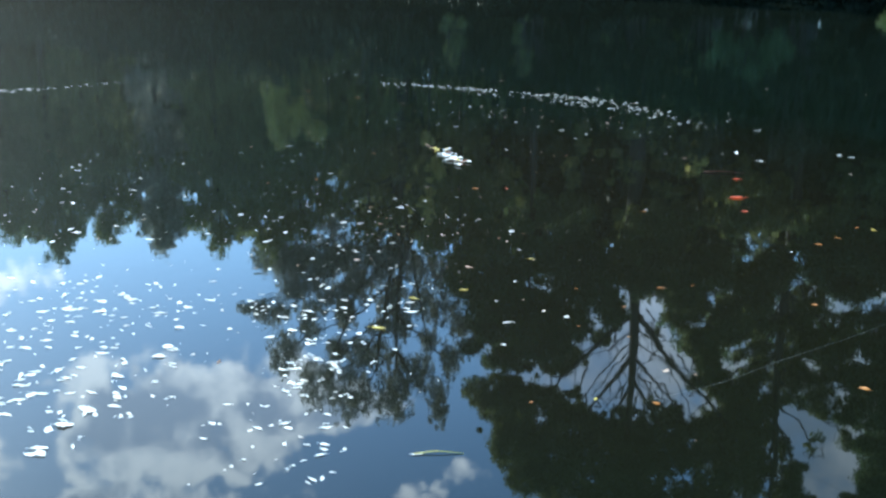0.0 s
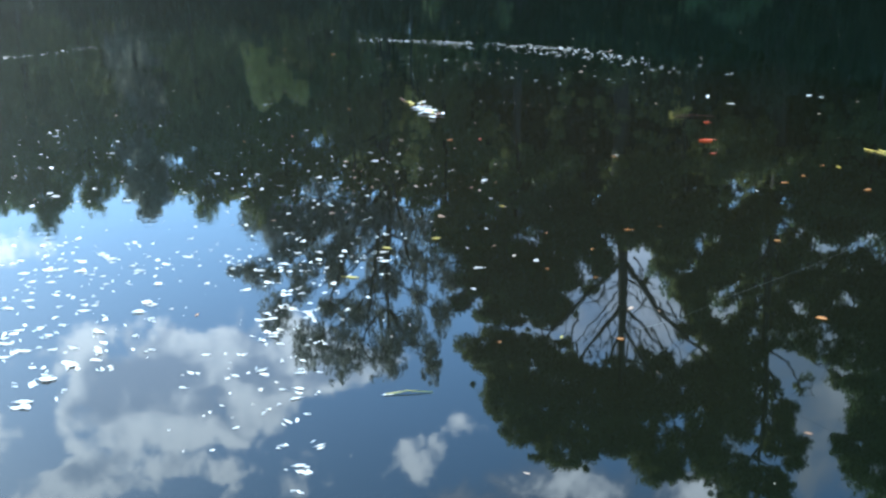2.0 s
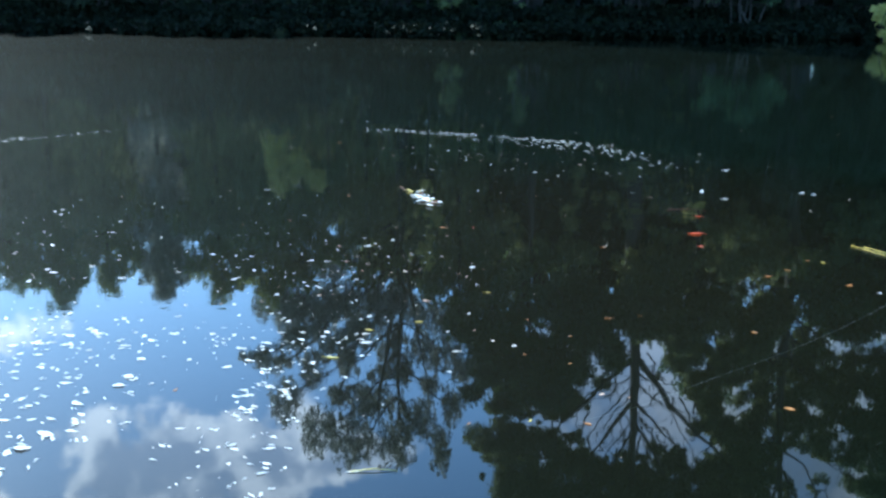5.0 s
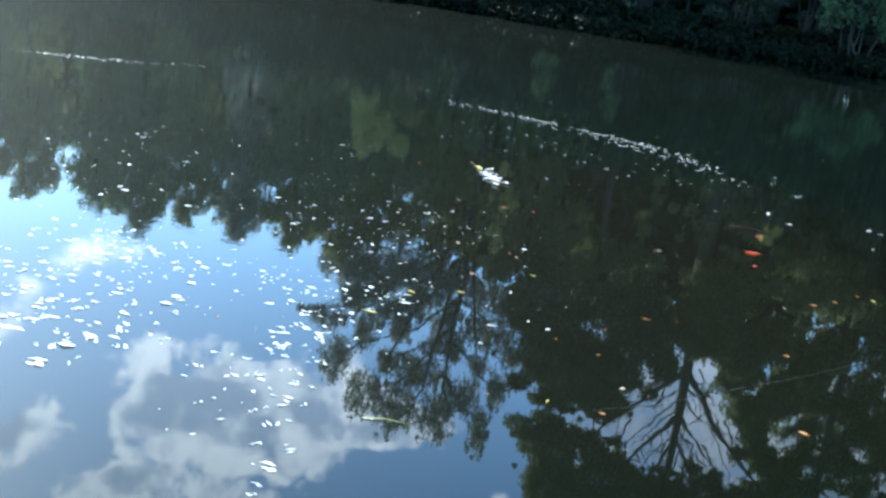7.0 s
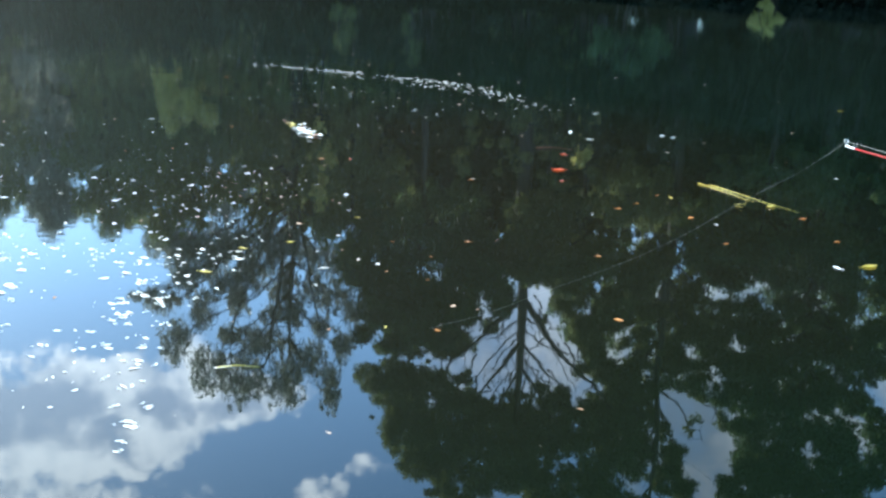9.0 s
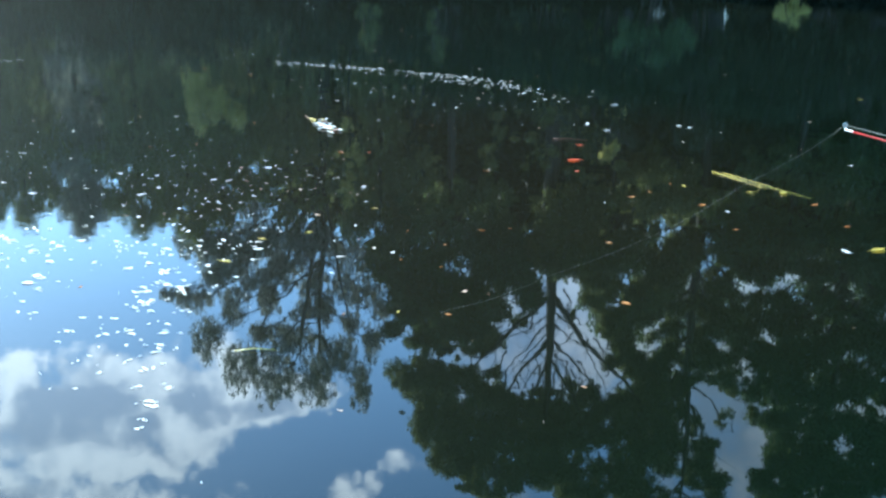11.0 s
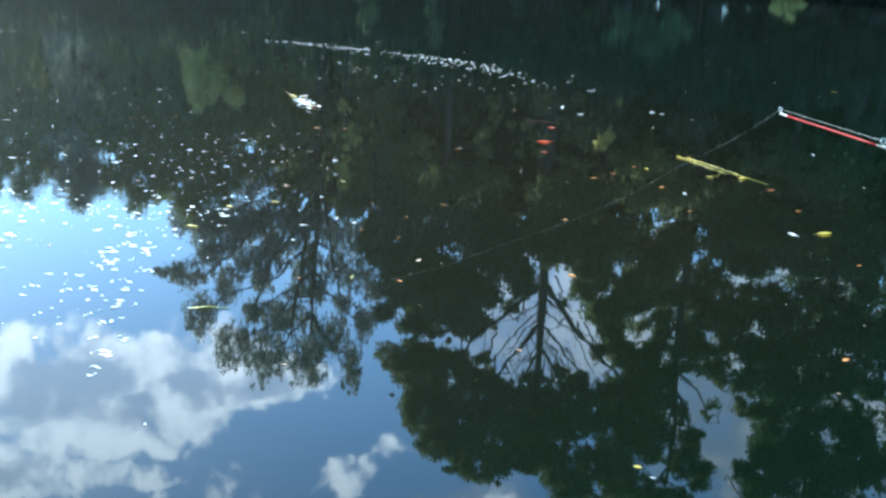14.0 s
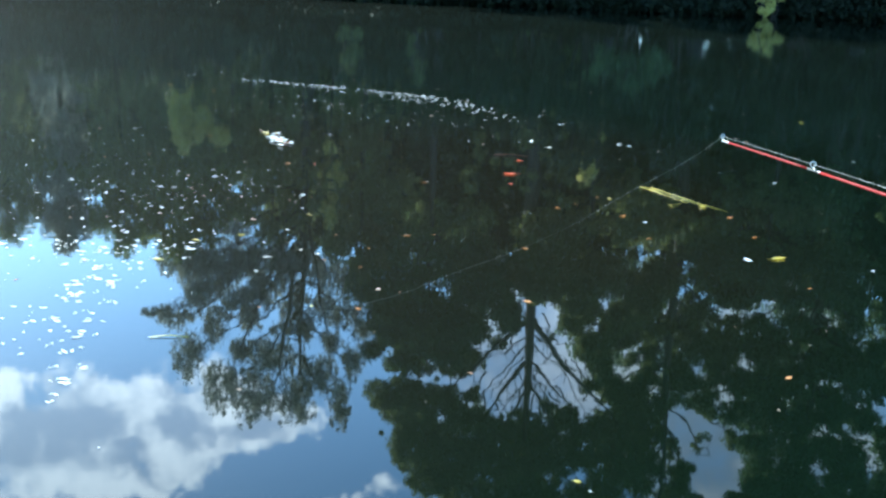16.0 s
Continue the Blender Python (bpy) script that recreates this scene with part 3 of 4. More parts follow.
tree("tree", "tall dense dark green tree on the far bank", (11.2, 38, 0.35), 21.0, 0.30,
     [(9.6, 0, 14.3, 1.2, 1.4, 1.3, 1.4), (11.2, 0, 15.0, 1.5, 1.6, 1.5, 1.8), (10.8, 0, 17.2, 1.5, 1.6, 1.4, 1.7), (10.3, 0, 19.2, 1.2, 1.4, 1.3, 1.2), (12.2, 0, 18.6, 1.5, 1.5, 1.6, 1.6), (12.9, 0, 16.3, 1.0, 1.4, 1.1, 1.1), (11.3, 0, 21.0, 1.4, 1.4, 1.3, 1.0), (9.5, 0.2, 12.4, 1.0, 1.2, 0.6, 0.7), (11.6, 0, 12.7, 1.3, 1.3, 0.7, 0.9), (13.0, 0, 12.8, 0.9, 1.1, 1.2, 0.7), (10.6, 0.2, 11.1, 0.7, 0.9, 0.5, 0.3), (12.5, 0.2, 11.0, 0.6, 0.9, 0.6, 0.3), (9.7, 0.2, 16.2, 0.8, 1.0, 0.7, 0.6), (9.9, 0.2, 17.6, 0.7, 0.9, 0.6, 0.5), (10.4, 0.2, 13.3, 1.3, 1.0, 0.8, 0.8), (12.3, 0.2, 14.2, 1.2, 1.0, 0.9, 0.9), (13.7, 0.2, 11.9, 0.6, 0.8, 0.6, 0.3), (9.2, 0.2, 11.3, 0.6, 0.8, 0.4, 0.2), (11.5, 0.2, 11.6, 0.6, 0.8, 0.4, 0.25), (13.6, 0.2, 17.6, 0.8, 1.0, 1.2, 0.6), (13.2, 0.2, 20.0, 1.2, 1.2, 1.4, 0.8), (13.5, 0.2, 10.6, 0.6, 0.8, 0.5, 0.2), (8.9, 0.2, 13.6, 0.7, 0.8, 0.8, 0.45), (8.6, 0.3, 14.9, 0.6, 0.7, 0.5, 0.3), (10.4, 0.3, 12.3, 0.6, 0.7, 0.4, 0.2), (12.3, 0.3, 11.9, 0.5, 0.7, 0.4, 0.2), (13.8, 0.3, 13.4, 0.7, 0.8, 0.9, 0.4), (9.3, 0.2, 18.6, 0.6, 0.8, 0.7, 0.4), (11.0, 0.3, 10.5, 1.2, 0.9, 0.4, 0.3), (9.6, 0.4, 11.9, 1.2, 0.9, 0.9, 0.5), (11.8, 0.4, 11.9, 1.3, 0.9, 0.9, 0.55), (13.4, 0.4, 14.9, 0.8, 0.8, 0.7, 0.4)],
     1500, 100, 0.07, LEAF_DARK, 14, lean=0.3, radius=0.38, edge=0.72)
tree("tree", "tall dense dark green tree on the far bank", (17.4, 38.6, 0.35), 20.0, 0.30,
     [(15.6, 0, 12.7, 1.6, 1.7, 1.3, 1.2), (17.0, 0, 15.0, 1.6, 1.8, 1.7, 1.5), (15.4, 0, 17.2, 1.2, 1.6, 1.6, 1.0), (18.6, 0, 17.0, 2.0, 2.0, 2.2, 1.8), (20.3, 0, 13.0, 2.0, 1.8, 2.4, 1.5), (16.8, 0, 19.4, 1.6, 1.6, 1.6, 1.0), (14.6, 0, 15.9, 0.7, 1.2, 0.7, 0.5), (15.4, 0, 10.9, 1.4, 1.2, 0.8, 0.7), (14.8, 0.2, 13.6, 0.7, 1.0, 0.7, 0.4), (15.2, 0.2, 11.9, 0.9, 1.0, 0.7, 0.5), (14.3, 0.3, 11.0, 0.9, 0.9, 0.9, 0.5), (14.1, 0.3, 12.4, 0.6, 0.8, 0.6, 0.3), (16.6, 0.2, 17.2, 0.9, 1.0, 0.8, 0.5), (14.5, 0.2, 18.6, 0.8, 1.0, 1.0, 0.5)],
     420, 80, 0.11, LEAF_DARK, 15, radius=0.6)
# the lower trees between and under the tall ones
tree("tree", "round dense shaded tree under taller neighbours", (-2.6, 37.2, 0.35), 11.5, 0.20,
     [(-2.6, 0, 11.9, 1.5, 1.6, 1.5, 2.0), (-4.1, 0, 11.6, 1.0, 1.3, 1.5, 1.2), (-1.2, 0.2, 11.4, 1.1, 1.4, 1.5, 1.3), (-0.5, 0, 10.0, 1.2, 1.3, 1.3, 1.0), (-2.6, 0.2, 8.4, 2.6, 1.6, 1.6, 1.4), (-1.8, 0, 12.9, 0.8, 1.0, 0.5, 0.5), (0.2, 0.2, 11.3, 0.7, 0.8, 0.8, 0.4), (-3.4, 0.2, 10.0, 1.6, 1.4, 1.2, 1.2), (-1.2, 0.2, 9.6, 1.6, 1.4, 1.2, 1.1), (-3.3, 0, 13.1, 0.9, 1.0, 0.5, 0.5), (-4.6, 0, 12.9, 0.4, 0.7, 0.4, 0.2), (-5.0, 0.2, 10.4, 0.8, 1.0, 1.0, 0.6)],
     700, 120, 0.075, LEAF_DARK, 16)
tree("tree", "round dense shaded tree under taller neighbours", (3.0, 37.4, 0.35), 10.5, 0.18,
     [(2.2, 0, 9.6, 1.3, 1.4, 1.1, 1.3), (3.4, -0.3, 9.6, 1.1, 1.2, 1.1, 1.0), (4.9, 0, 10.3, 1.0, 1.2, 1.0, 0.9), (1.5, 0, 8.4, 1.4, 1.4, 1.4, 1.0), (4.1, 0, 7.4, 2.4, 1.6, 1.6, 1.3), (4.3, 0.2, 11.4, 0.6, 0.8, 0.7, 0.4), (0.6, 0, 9.7, 0.7, 0.9, 0.9, 0.4), (1.4, 0.2, 10.3, 0.9, 0.9, 0.7, 0.5), (2.6, 0.2, 10.7, 0.8, 0.9, 0.6, 0.5), (5.6, 0.2, 9.6, 0.9, 1.0, 1.0, 0.6)],
     560, 120, 0.075, LEAF_OAK, 17)
tree("tree", "round dense shaded tree under taller neighbours", (9.0, 37.2, 0.35), 10.0, 0.18,
     [(8.8, 0, 9.0, 1.8, 1.5, 1.3, 1.5), (11.2, 0, 8.8, 1.6, 1.5, 1.3, 1.2), (7.2, 0, 8.4, 1.4, 1.4, 1.5, 1.1), (9.6, 0, 6.6, 2.8, 1.6, 1.6, 1.2), (8.0, 0.2, 10.0, 0.9, 1.0, 0.5, 0.5), (10.0, 0.2, 10.0, 0.9, 1.0, 0.5, 0.5), (12.2, 0.2, 9.9, 0.9, 1.0, 0.6, 0.5)],
     480, 80, 0.085, LEAF_DARK, 18)
tree("tree", "round dense shaded tree under taller neighbours", (15.0, 37.0, 0.35), 10.0, 0.18,
     [(14.2, 0, 9.0, 1.8, 1.6, 1.4, 1.4), (17.4, 0, 9.0, 2.0, 1.5, 1.6, 1.1), (15.6, 0, 6.6, 3.2, 1.6, 1.8, 1.2)], 260, 70, 0.12, LEAF_DARK, 19, radius=0.55)
# the lower treeline along the rest of the bank
for k, (x, top, wide, mat) in enumerate(((-11.6, 10.0, 1.2, LEAF_OAK), (-13.5, 10.1, 1.3, LEAF_OAK), (-15.8, 10.4, 0.9, LEAF_PALE), (-17.4, 9.7, 1.2, LEAF_OAK), (-19.6, 10.7, 1.1, LEAF_DARK), (-21.6, 10.3, 1.1, LEAF_DARK),
                                         (-24.0, 10.1, 1.5, LEAF_OAK), (-27.0, 10.4, 1.8, LEAF_DARK), (-30.6, 10.0, 2.2, LEAF_OAK), (-34.6, 10.4, 2.6, LEAF_DARK), (-5.0, 10.5, 1.4, LEAF_OAK), (-8.3, 9.5, 1.7, LEAF_OAK), (-10.4, 9.3, 1.4, LEAF_OAK))):
    top -= 0.2
    tree("tree", "bushy dark green tree in the treeline", (x, 36.4 + 0.5 * (k % 3), 0.35), top - 0.8, 0.15,
         [(x, 0, top - 0.7, wide * 0.45, 0.8, 0.8, 0.5), (x - wide * 0.55, 0, top - 1.5, wide * 0.5, 1.0, 0.75, 0.7), (x + wide * 0.5, 0.2, top - 1.3, wide * 0.5, 1.0, 0.8, 0.7), (x, 0.3, top - 1.9, wide * 0.6, 0.9, 0.6, 0.5),
          (x - wide * 0.4, 0, top - 3.1, wide, 1.3, 1.2, 1.2), (x + wide * 0.5, 0.2, top - 3.3, wide, 1.3, 1.2, 1.2), (x, 0, top - 4.4, wide, 1.3, 1.2, 1.0), (x, 0.5, top - 2.6, wide * 1.1, 0.8, 0.9, 0.8), (x, 0, top - 6.2, wide * 1.2, 1.4, 1.5, 1.2)],
         640, 50, 0.066, mat, 40 + k, twigs=0.3, radius=0.3, rise=0.6, flat=1.2, edge=0.75)


# ======== shrubs and the wood behind ========
def shrub(label, at, wide, high, mat, seed, count=70, per=60, leaf=0.075, lift=0.0):
    rng = np.random.default_rng(seed)
    root = tagged(new("shrub"), label, "shrub", "shrubs along the far bank")
    root.location = (at[0], at[1], ground_height(at[0], at[1]))
    stems = [tube(crooked((rng.normal(0, 0.15), rng.normal(0, 0.12), -0.2), (rng.uniform(-wide, wide) * 0.7, rng.normal(-0.1, 0.3), high * rng.uniform(0.6, 0.95)), 4, 0.06, rng),
                  [0.035, 0.03, 0.022, 0.015, 0.006], 5) for _ in range(7)]
    for shape in stems:
        part("stem", mesh_of("stem", *shape, BARK, True), root)
    rest = high - lift
    centres, radii = sprays([(0, 0, lift + rest * 0.62, wide, 0.7, rest * 0.38, 1.4), (-wide * 0.4, -0.3, lift + rest * 0.35, wide * 0.7, 0.6, rest * 0.3, 0.8), (wide * 0.45, -0.2, lift + rest * 0.4, wide * 0.6, 0.6, rest * 0.32, 0.8)], count, rng, 0.2, 0.34)
    part("foliage", foliage("foliage", centres, radii, per, leaf, mat, rng, -0.4), root)
    return root


tree("young_willow", "young yellow-green sunlit willow on the far bank", (-10.3, 34.7, 0.35), 4.4, 0.05,
     [(-10.9, 0, 3.5, 0.32, 0.35, 0.6, 0.6), (-10.45, 0, 3.4, 0.3, 0.3, 0.6, 0.5), (-10.7, 0, 4.4, 0.45, 0.4, 0.6, 0.9), (-10.0, 0, 4.5, 0.5, 0.4, 0.6, 0.8), (-9.4, 0, 4.9, 0.4, 0.4, 0.4, 0.5), (-10.6, 0, 5.1, 0.4, 0.4, 0.35, 0.4)], 330, 22, 0.06, LEAF_GOLD, 70, radius=0.2, rise=-0.8, twigs=0.8, flat=1.5, edge=0.9)
for k, (x, z, wide) in enumerate(((-9.3, 6.4, 0.45), (-5.9, 7.6, 0.4), (-1.2, 6.4, 0.4), (-7.2, 4.6, 0.35), (2.6, 5.8, 0.4))):
    tree("sapling", "slender olive-green sapling before the dark trees", (x, 35.9 - 0.2 * (k % 2), 0.38), z - 0.4, 0.04,
         [(x, 0, z - 0.3, wide, 0.4, 0.7, 1.0), (x + 0.15, 0, z - 1.4, wide * 0.9, 0.4, 0.6, 0.8), (x - 0.2, 0, z - 2.4, wide * 0.8, 0.4, 0.5, 0.5)], 26, 46, 0.065, (LEAF_OAK, LEAF_GOLD, LEAF_OAK)[k % 3], 120 + k, radius=0.26, rise=-0.6, twigs=0.3)
shrub("leafy green bush under the taller trees", (1.0, 34.8), 1.7, 6.2, LEAF_OAK, 74, 110)
shrub("small green bush at the water's edge", (-4.3, 29.1), 0.35, 1.6, LEAF_OAK, 71, 16, 40)
shrub("pale dry shoots beside the undergrowth", (-2.6, 29.4), 0.3, 2.0, LEAF_OAK, 75, 14, 36)
shrub("yellow-green bush overhanging the water", (6.3, 29.0), 0.4, 1.5, LEAF_GOLD, 72, 26, 44, lift=0.4)
shrub("green bush overhanging the dark water", (3.0, 29.2), 1.2, 2.3, LEAF_DARK, 73, 30, 44, lift=0.5)
rng = np.random.default_rng(8)
for k in range(28):
    x = -36 + 2.0 * k + rng.uniform(-0.6, 0.6)
    shrub("bush among the bank's undergrowth, its shade put into the dark green", (x, 30.4 + rng.uniform(-0.3, 0.6)), rng.uniform(1.1, 1.6), rng.uniform(1.6, 3.4) + (1.4 if x > -4 else 0), LEAF_SHADE, 80 + k, 80, 60, 0.085)

# the wood that closes the bank behind the first row, shade in its leaf colour
centres = np.concatenate([
    np.stack([rng.uniform(-75, 60, 8500), rng.uniform(39.5, 47, 8500), rng.uniform(0.2, 7.4, 8500)], 1),
    np.stack([rng.uniform(-9, 45, 4200), rng.uniform(40, 47, 4200), rng.uniform(5.0, 9.8, 4200)], 1),
])
tagged(new("far_woods", foliage("far_woods", centres, np.full(len(centres), 0.9), 24, 0.30, LEAF_SHADE, rng)), "dense undergrowth of the wood behind the bank, coloured dark for shade", "woods", kind="stuff")
# the thin tops of the trees further back
places = np.stack([rng.uniform(2.5, 22, 330), rng.uniform(41, 45, 330), rng.uniform(9.0, 14.6, 330)], 1)
tagged(new("far_treetops", foliage("far_treetops", places, rng.uniform(0.35, 0.75, 330), 90, 0.10, LEAF_DARK, rng, 0.3, 0.9, 0.8)), "thin dark tops of trees further back", "woods", kind="stuff")
# grasses and sedge hanging over the water's edge, bank shadow kept in their colour
tufts = np.stack([rng.uniform(-45, 32, 2600), rng.uniform(-0.5, 1.6, 2600), np.zeros(2600)], 1)
tufts[:, 1] += 28.7 + 0.5 * np.sin(tufts[:, 0] * 0.31) + 0.35 * np.sin(tufts[:, 0] * 0.83 + 1.3)
tufts[:, 2] = [max(0.02, ground_height(x, y)) + 0.15 for x, y, _ in tufts]
tagged(new("bank_grass", foliage("bank_grass", tufts, np.full(len(tufts), 0.3), 44, 0.09, LEAF_SEDGE_SHADE, rng, -0.2)), "grass and sedge hanging over the far bank's edge, coloured dark for shade", "grass", kind="stuff")
trunks = []
for k in range(60):
    x, y = rng.uniform(-60, 50), rng.uniform(42.5, 47)
    top = rng.uniform(5.5, 8.0) if x < -5 else rng.uniform(7, 10)
    trunks.append(tube(crooked((x, y, -0.2), (x + rng.normal(0, 0.3), y, top), 5, 0.08, rng), [0.16, 0.14, 0.12, 0.1, 0.07, 0.03], 6))
tagged(new("far_trunks", mesh_of("far_trunks", *joined(trunks), BARK, True)), "grey trunks standing in the shaded wood", "woods", kind="stuff")


# ======== leaves and litter on the water ========
def leaf_mesh(name, mat, curl, wide, seed, ragged=0.15):
    """A fallen leaf one unit long: pointed blade on a midrib, edges curled up, a short stalk."""
    r = random.Random(seed)
    verts, faces = [], []
    rows, cols = 8, 5
    twist, hook = r.uniform(-0.25, 0.25), r.uniform(-0.2, 0.2)
    for i in range(rows):
        u = i / (rows - 1)
        half = wide * (math.sin(math.pi * min(1, u * 0.94 + 0.04)) ** 0.8) * (1 - ragged * 0.5 * (i % 2))
        near, far = half * (1 + r.uniform(-ragged, ragged)), half * (1 + r.uniform(-ragged, ragged))
        for j in range(cols):
            v = j / (cols - 1) * 2 - 1
            side = near if v < 0 else far
            verts.append((u - 0.5 + r.uniform(-0.03, 0.03), v * side + hook * (u - 0.5) ** 2 * 2, 0.008 + curl * (v * v * half * 0.7 + (u - 0.5) ** 2 * 0.25) + twist * v * half * 0.12 * u + r.uniform(0, 0.012)))
    for i in range(rows - 1):
        for j in range(cols - 1):
            a = i * cols + j
            faces.append((a, a + 1, a + cols + 1, a + cols))
    v, f = joined([(verts, faces), tube([(-0.5, 0, 0.03), (-0.62, 0.03, 0.04), (-0.74, 0.02, 0.02)], [0.018, 0.014, 0.01], 4)])
    return mesh_of(name, v, f, mat, True)


def scatter_leaves(places, mats, label, category, group, curls, seed, stretch=1.0, ragged=0.15):
    r = random.Random(seed)
    shapes = [leaf_mesh("floating_leaf", m, c, wd, seed + i, ragged) for i, (m, c, wd) in enumerate((m, c, wd) for m in mats for c in curls for wd in (0.14, 0.2, 0.28))]
    for x, y, size in places:
        ob = tagged(new("floating_leaf", r.choice(shapes)), label, category, group)
        ob.matrix_basis = pose(x, y, 0.001, r.uniform(-4, 4), r.uniform(-4, 4), r.choice((0, 180)) + r.gauss(-12, 38)) @ Matrix.Scale(size * stretch, 4)


PALE_NEAR = [
    (-2.93, 4.67, 0.046), (-2.82, 4.42, 0.06), (-2.68, 4.28, 0.069), (-2.64, 4.52, 0.034), (-2.50, 4.59, 0.038), (-2.47, 4.47, 0.051),
    (-2.51, 4.32, 0.046), (-2.40, 4.29, 0.04), (-2.45, 4.18, 0.062), (-2.48, 4.06, 0.065), (-2.48, 3.89, 0.063), (-2.49, 3.85, 0.042),
    (-2.40, 4.67, 0.053), (-2.38, 4.74, 0.044), (-2.32, 4.44, 0.027), (-2.82, 5.12, 0.054), (-2.98, 5.11, 0.05), (-2.82, 5.33, 0.028),
    (-2.63, 5.19, 0.032), (-2.44, 4.97, 0.031), (-2.35, 5.02, 0.02), (-2.22, 4.33, 0.022), (-2.01, 4.15, 0.033), (-2.00, 4.04, 0.032),
    (-2.33, 4.16, 0.03), (-2.65, 4.73, 0.025), (-2.82, 4.86, 0.026), (-1.61, 4.06, 0.039),
]
PALE_MID = [
    (-1.57, 4.19, 0.036), (-1.54, 4.04, 0.027), (-1.72, 4.27, 0.021), (-1.65, 3.94, 0.019), (-1.84, 4.96, 0.034), (-1.75, 4.81, 0.033),
    (-1.72, 4.93, 0.024), (-1.70, 4.65, 0.031), (-1.71, 4.74, 0.027), (-1.59, 4.76, 0.032), (-1.67, 4.95, 0.024), (-1.53, 4.89, 0.028),
    (-1.62, 4.45, 0.034), (-1.99, 5.62, 0.028), (-1.85, 5.42, 0.026), (-2.16, 6.39, 0.025), (-1.72, 5.64, 0.027), (-1.60, 5.69, 0.027),
    (-1.73, 5.91, 0.023), (-1.95, 6.14, 0.03), (-1.52, 5.70, 0.027), (-1.64, 6.27, 0.024), (-1.64, 5.37, 0.026), (-1.52, 5.15, 0.024),
    (-1.60, 5.44, 0.021), (-2.65, 5.50, 0.023), (-2.57, 5.00, 0.021), (-3.04, 5.50, 0.024),
]
PALE_LATE = [
    (-1.89, 4.31, 0.029), (-1.85, 4.14, 0.052), (-1.83, 4.01, 0.028), (-1.74, 3.78, 0.035), (-1.83, 3.92, 0.023), (-1.16, 3.06, 0.018),
    (-1.65, 4.18, 0.014), (0.24, 9.05, 0.113), (0.38, 8.80, 0.073), (0.97, 9.11, 0.077), (1.05, 9.06, 0.067), (0.22, 6.53, 0.028),
    (0.91, 6.45, 0.035), (1.38, 5.74, 0.076), (2.02, 5.66, 0.033), (1.98, 7.85, 0.043), (1.63, 8.12, 0.026), (2.82, 8.88, 0.04),
    (-2.10, 10.95, 0.067), (-1.89, 10.70, 0.065), (-2.19, 10.50, 0.043), (-1.04, 9.70, 0.06), (-0.85, 9.57, 0.059), (-0.43, 9.61, 0.03),
    (0.32, 10.41, 0.043), (0.51, 10.00, 0.063), (-1.67, 3.91, 0.022), (0.39, 3.00, 0.024),
]
ORANGE_AT = [
    (-1.51, 7.61, 0.055), (-0.49, 7.23, 0.045), (0.39, 6.70, 0.05), (0.51, 6.85, 0.043), (0.66, 7.08, 0.034), (0.79, 6.58, 0.049),
    (0.89, 6.07, 0.039), (0.19, 5.71, 0.036), (-0.47, 5.83, 0.049), (-0.32, 5.89, 0.022), (1.52, 6.24, 0.048), (1.60, 5.28, 0.042),
    (0.20, 4.80, 0.052), (-0.55, 4.55, 0.037), (-0.98, 4.49, 0.022), (1.22, 4.05, 0.047), (-0.83, 5.27, 0.02), (-0.63, 5.18, 0.022),
    (-0.64, 5.54, 0.02), (1.46, 6.70, 0.059), (-3.53, 11.31, 0.046), (-2.98, 11.02, 0.056), (-2.16, 4.66, 0.039), (-2.54, 7.67, 0.032),
    (-2.34, 8.54, 0.035), (-0.85, 5.76, 0.023), (-2.81, 7.51, 0.031),
]
YELLOW_AT = [
    (1.56, 5.80, 0.084), (0.74, 7.04, 0.037), (0.35, 3.06, 0.025), (-1.56, 5.50, 0.041), (2.88, 10.89, 0.043), (-1.64, 5.11, 0.06),
    (-1.35, 5.65, 0.038), (-0.76, 4.55, 0.022), (-1.08, 6.18, 0.033),
]
RED_AT = [
    (0.08, 7.66, 0.088), (0.14, 8.18, 0.047), (0.09, 7.33, 0.034), (-1.32, 7.64, 0.028),
]
r = random.Random(77)
STRING = [(-1.99 + 0.017 * k + r.gauss(0, 0.055), 5.25 - 0.06 * k + r.gauss(0, 0.05), r.uniform(0.02, 0.052)) for k in range(32)]
STREWN = [(min(-2.3, r.gauss(-2.7, 0.3)) - r.uniform(0, 0.1), r.gauss(4.45, 0.42), r.uniform(0.02, 0.055)) for k in range(46)]
def gathered(places, r):
    """Each place with one or two smaller scraps drifted against it."""
    out = []
    for x, y, size in places:
        out.append((x, y, size * 0.68))
        for _ in range(r.choice((0, 1, 2, 2, 3))):
            out.append((x + r.uniform(-0.65, 0.65) * size, y + r.uniform(-0.9, 0.9) * size, size * r.uniform(0.3, 0.62)))
    return out


for places, seed, stretch in ((gathered(PALE_NEAR, r), 1, 1.4), (gathered(PALE_MID, r), 2, 1.1), (PALE_LATE, 3, 0.72), (gathered(STRING, r), 7, 1.15), (gathered(STREWN, r), 8, 1.1)):
    scatter_leaves(places, [PALE], "pale bleached curled leaf floating on the pond", "leaf", "pale leaves on the water", (0.1, 0.4), seed, stretch, 0.6)
scatter_leaves(ORANGE_AT, [ORANGE], "small orange-brown dead leaf floating on the pond", "leaf", "orange leaves on the water", (0.1, 0.3), 4, 0.8)
scatter_leaves(YELLOW_AT, [YELLOW], "yellow fallen leaf floating on the dark water", "leaf", "yellow leaves on the water", (0.2, 0.5), 5, 1.1)
scatter_leaves(RED_AT, [RED], "bright red-orange fallen leaf floating on the water", "leaf", "red leaves on the water", (0.2, 0.4), 6, 1.1)


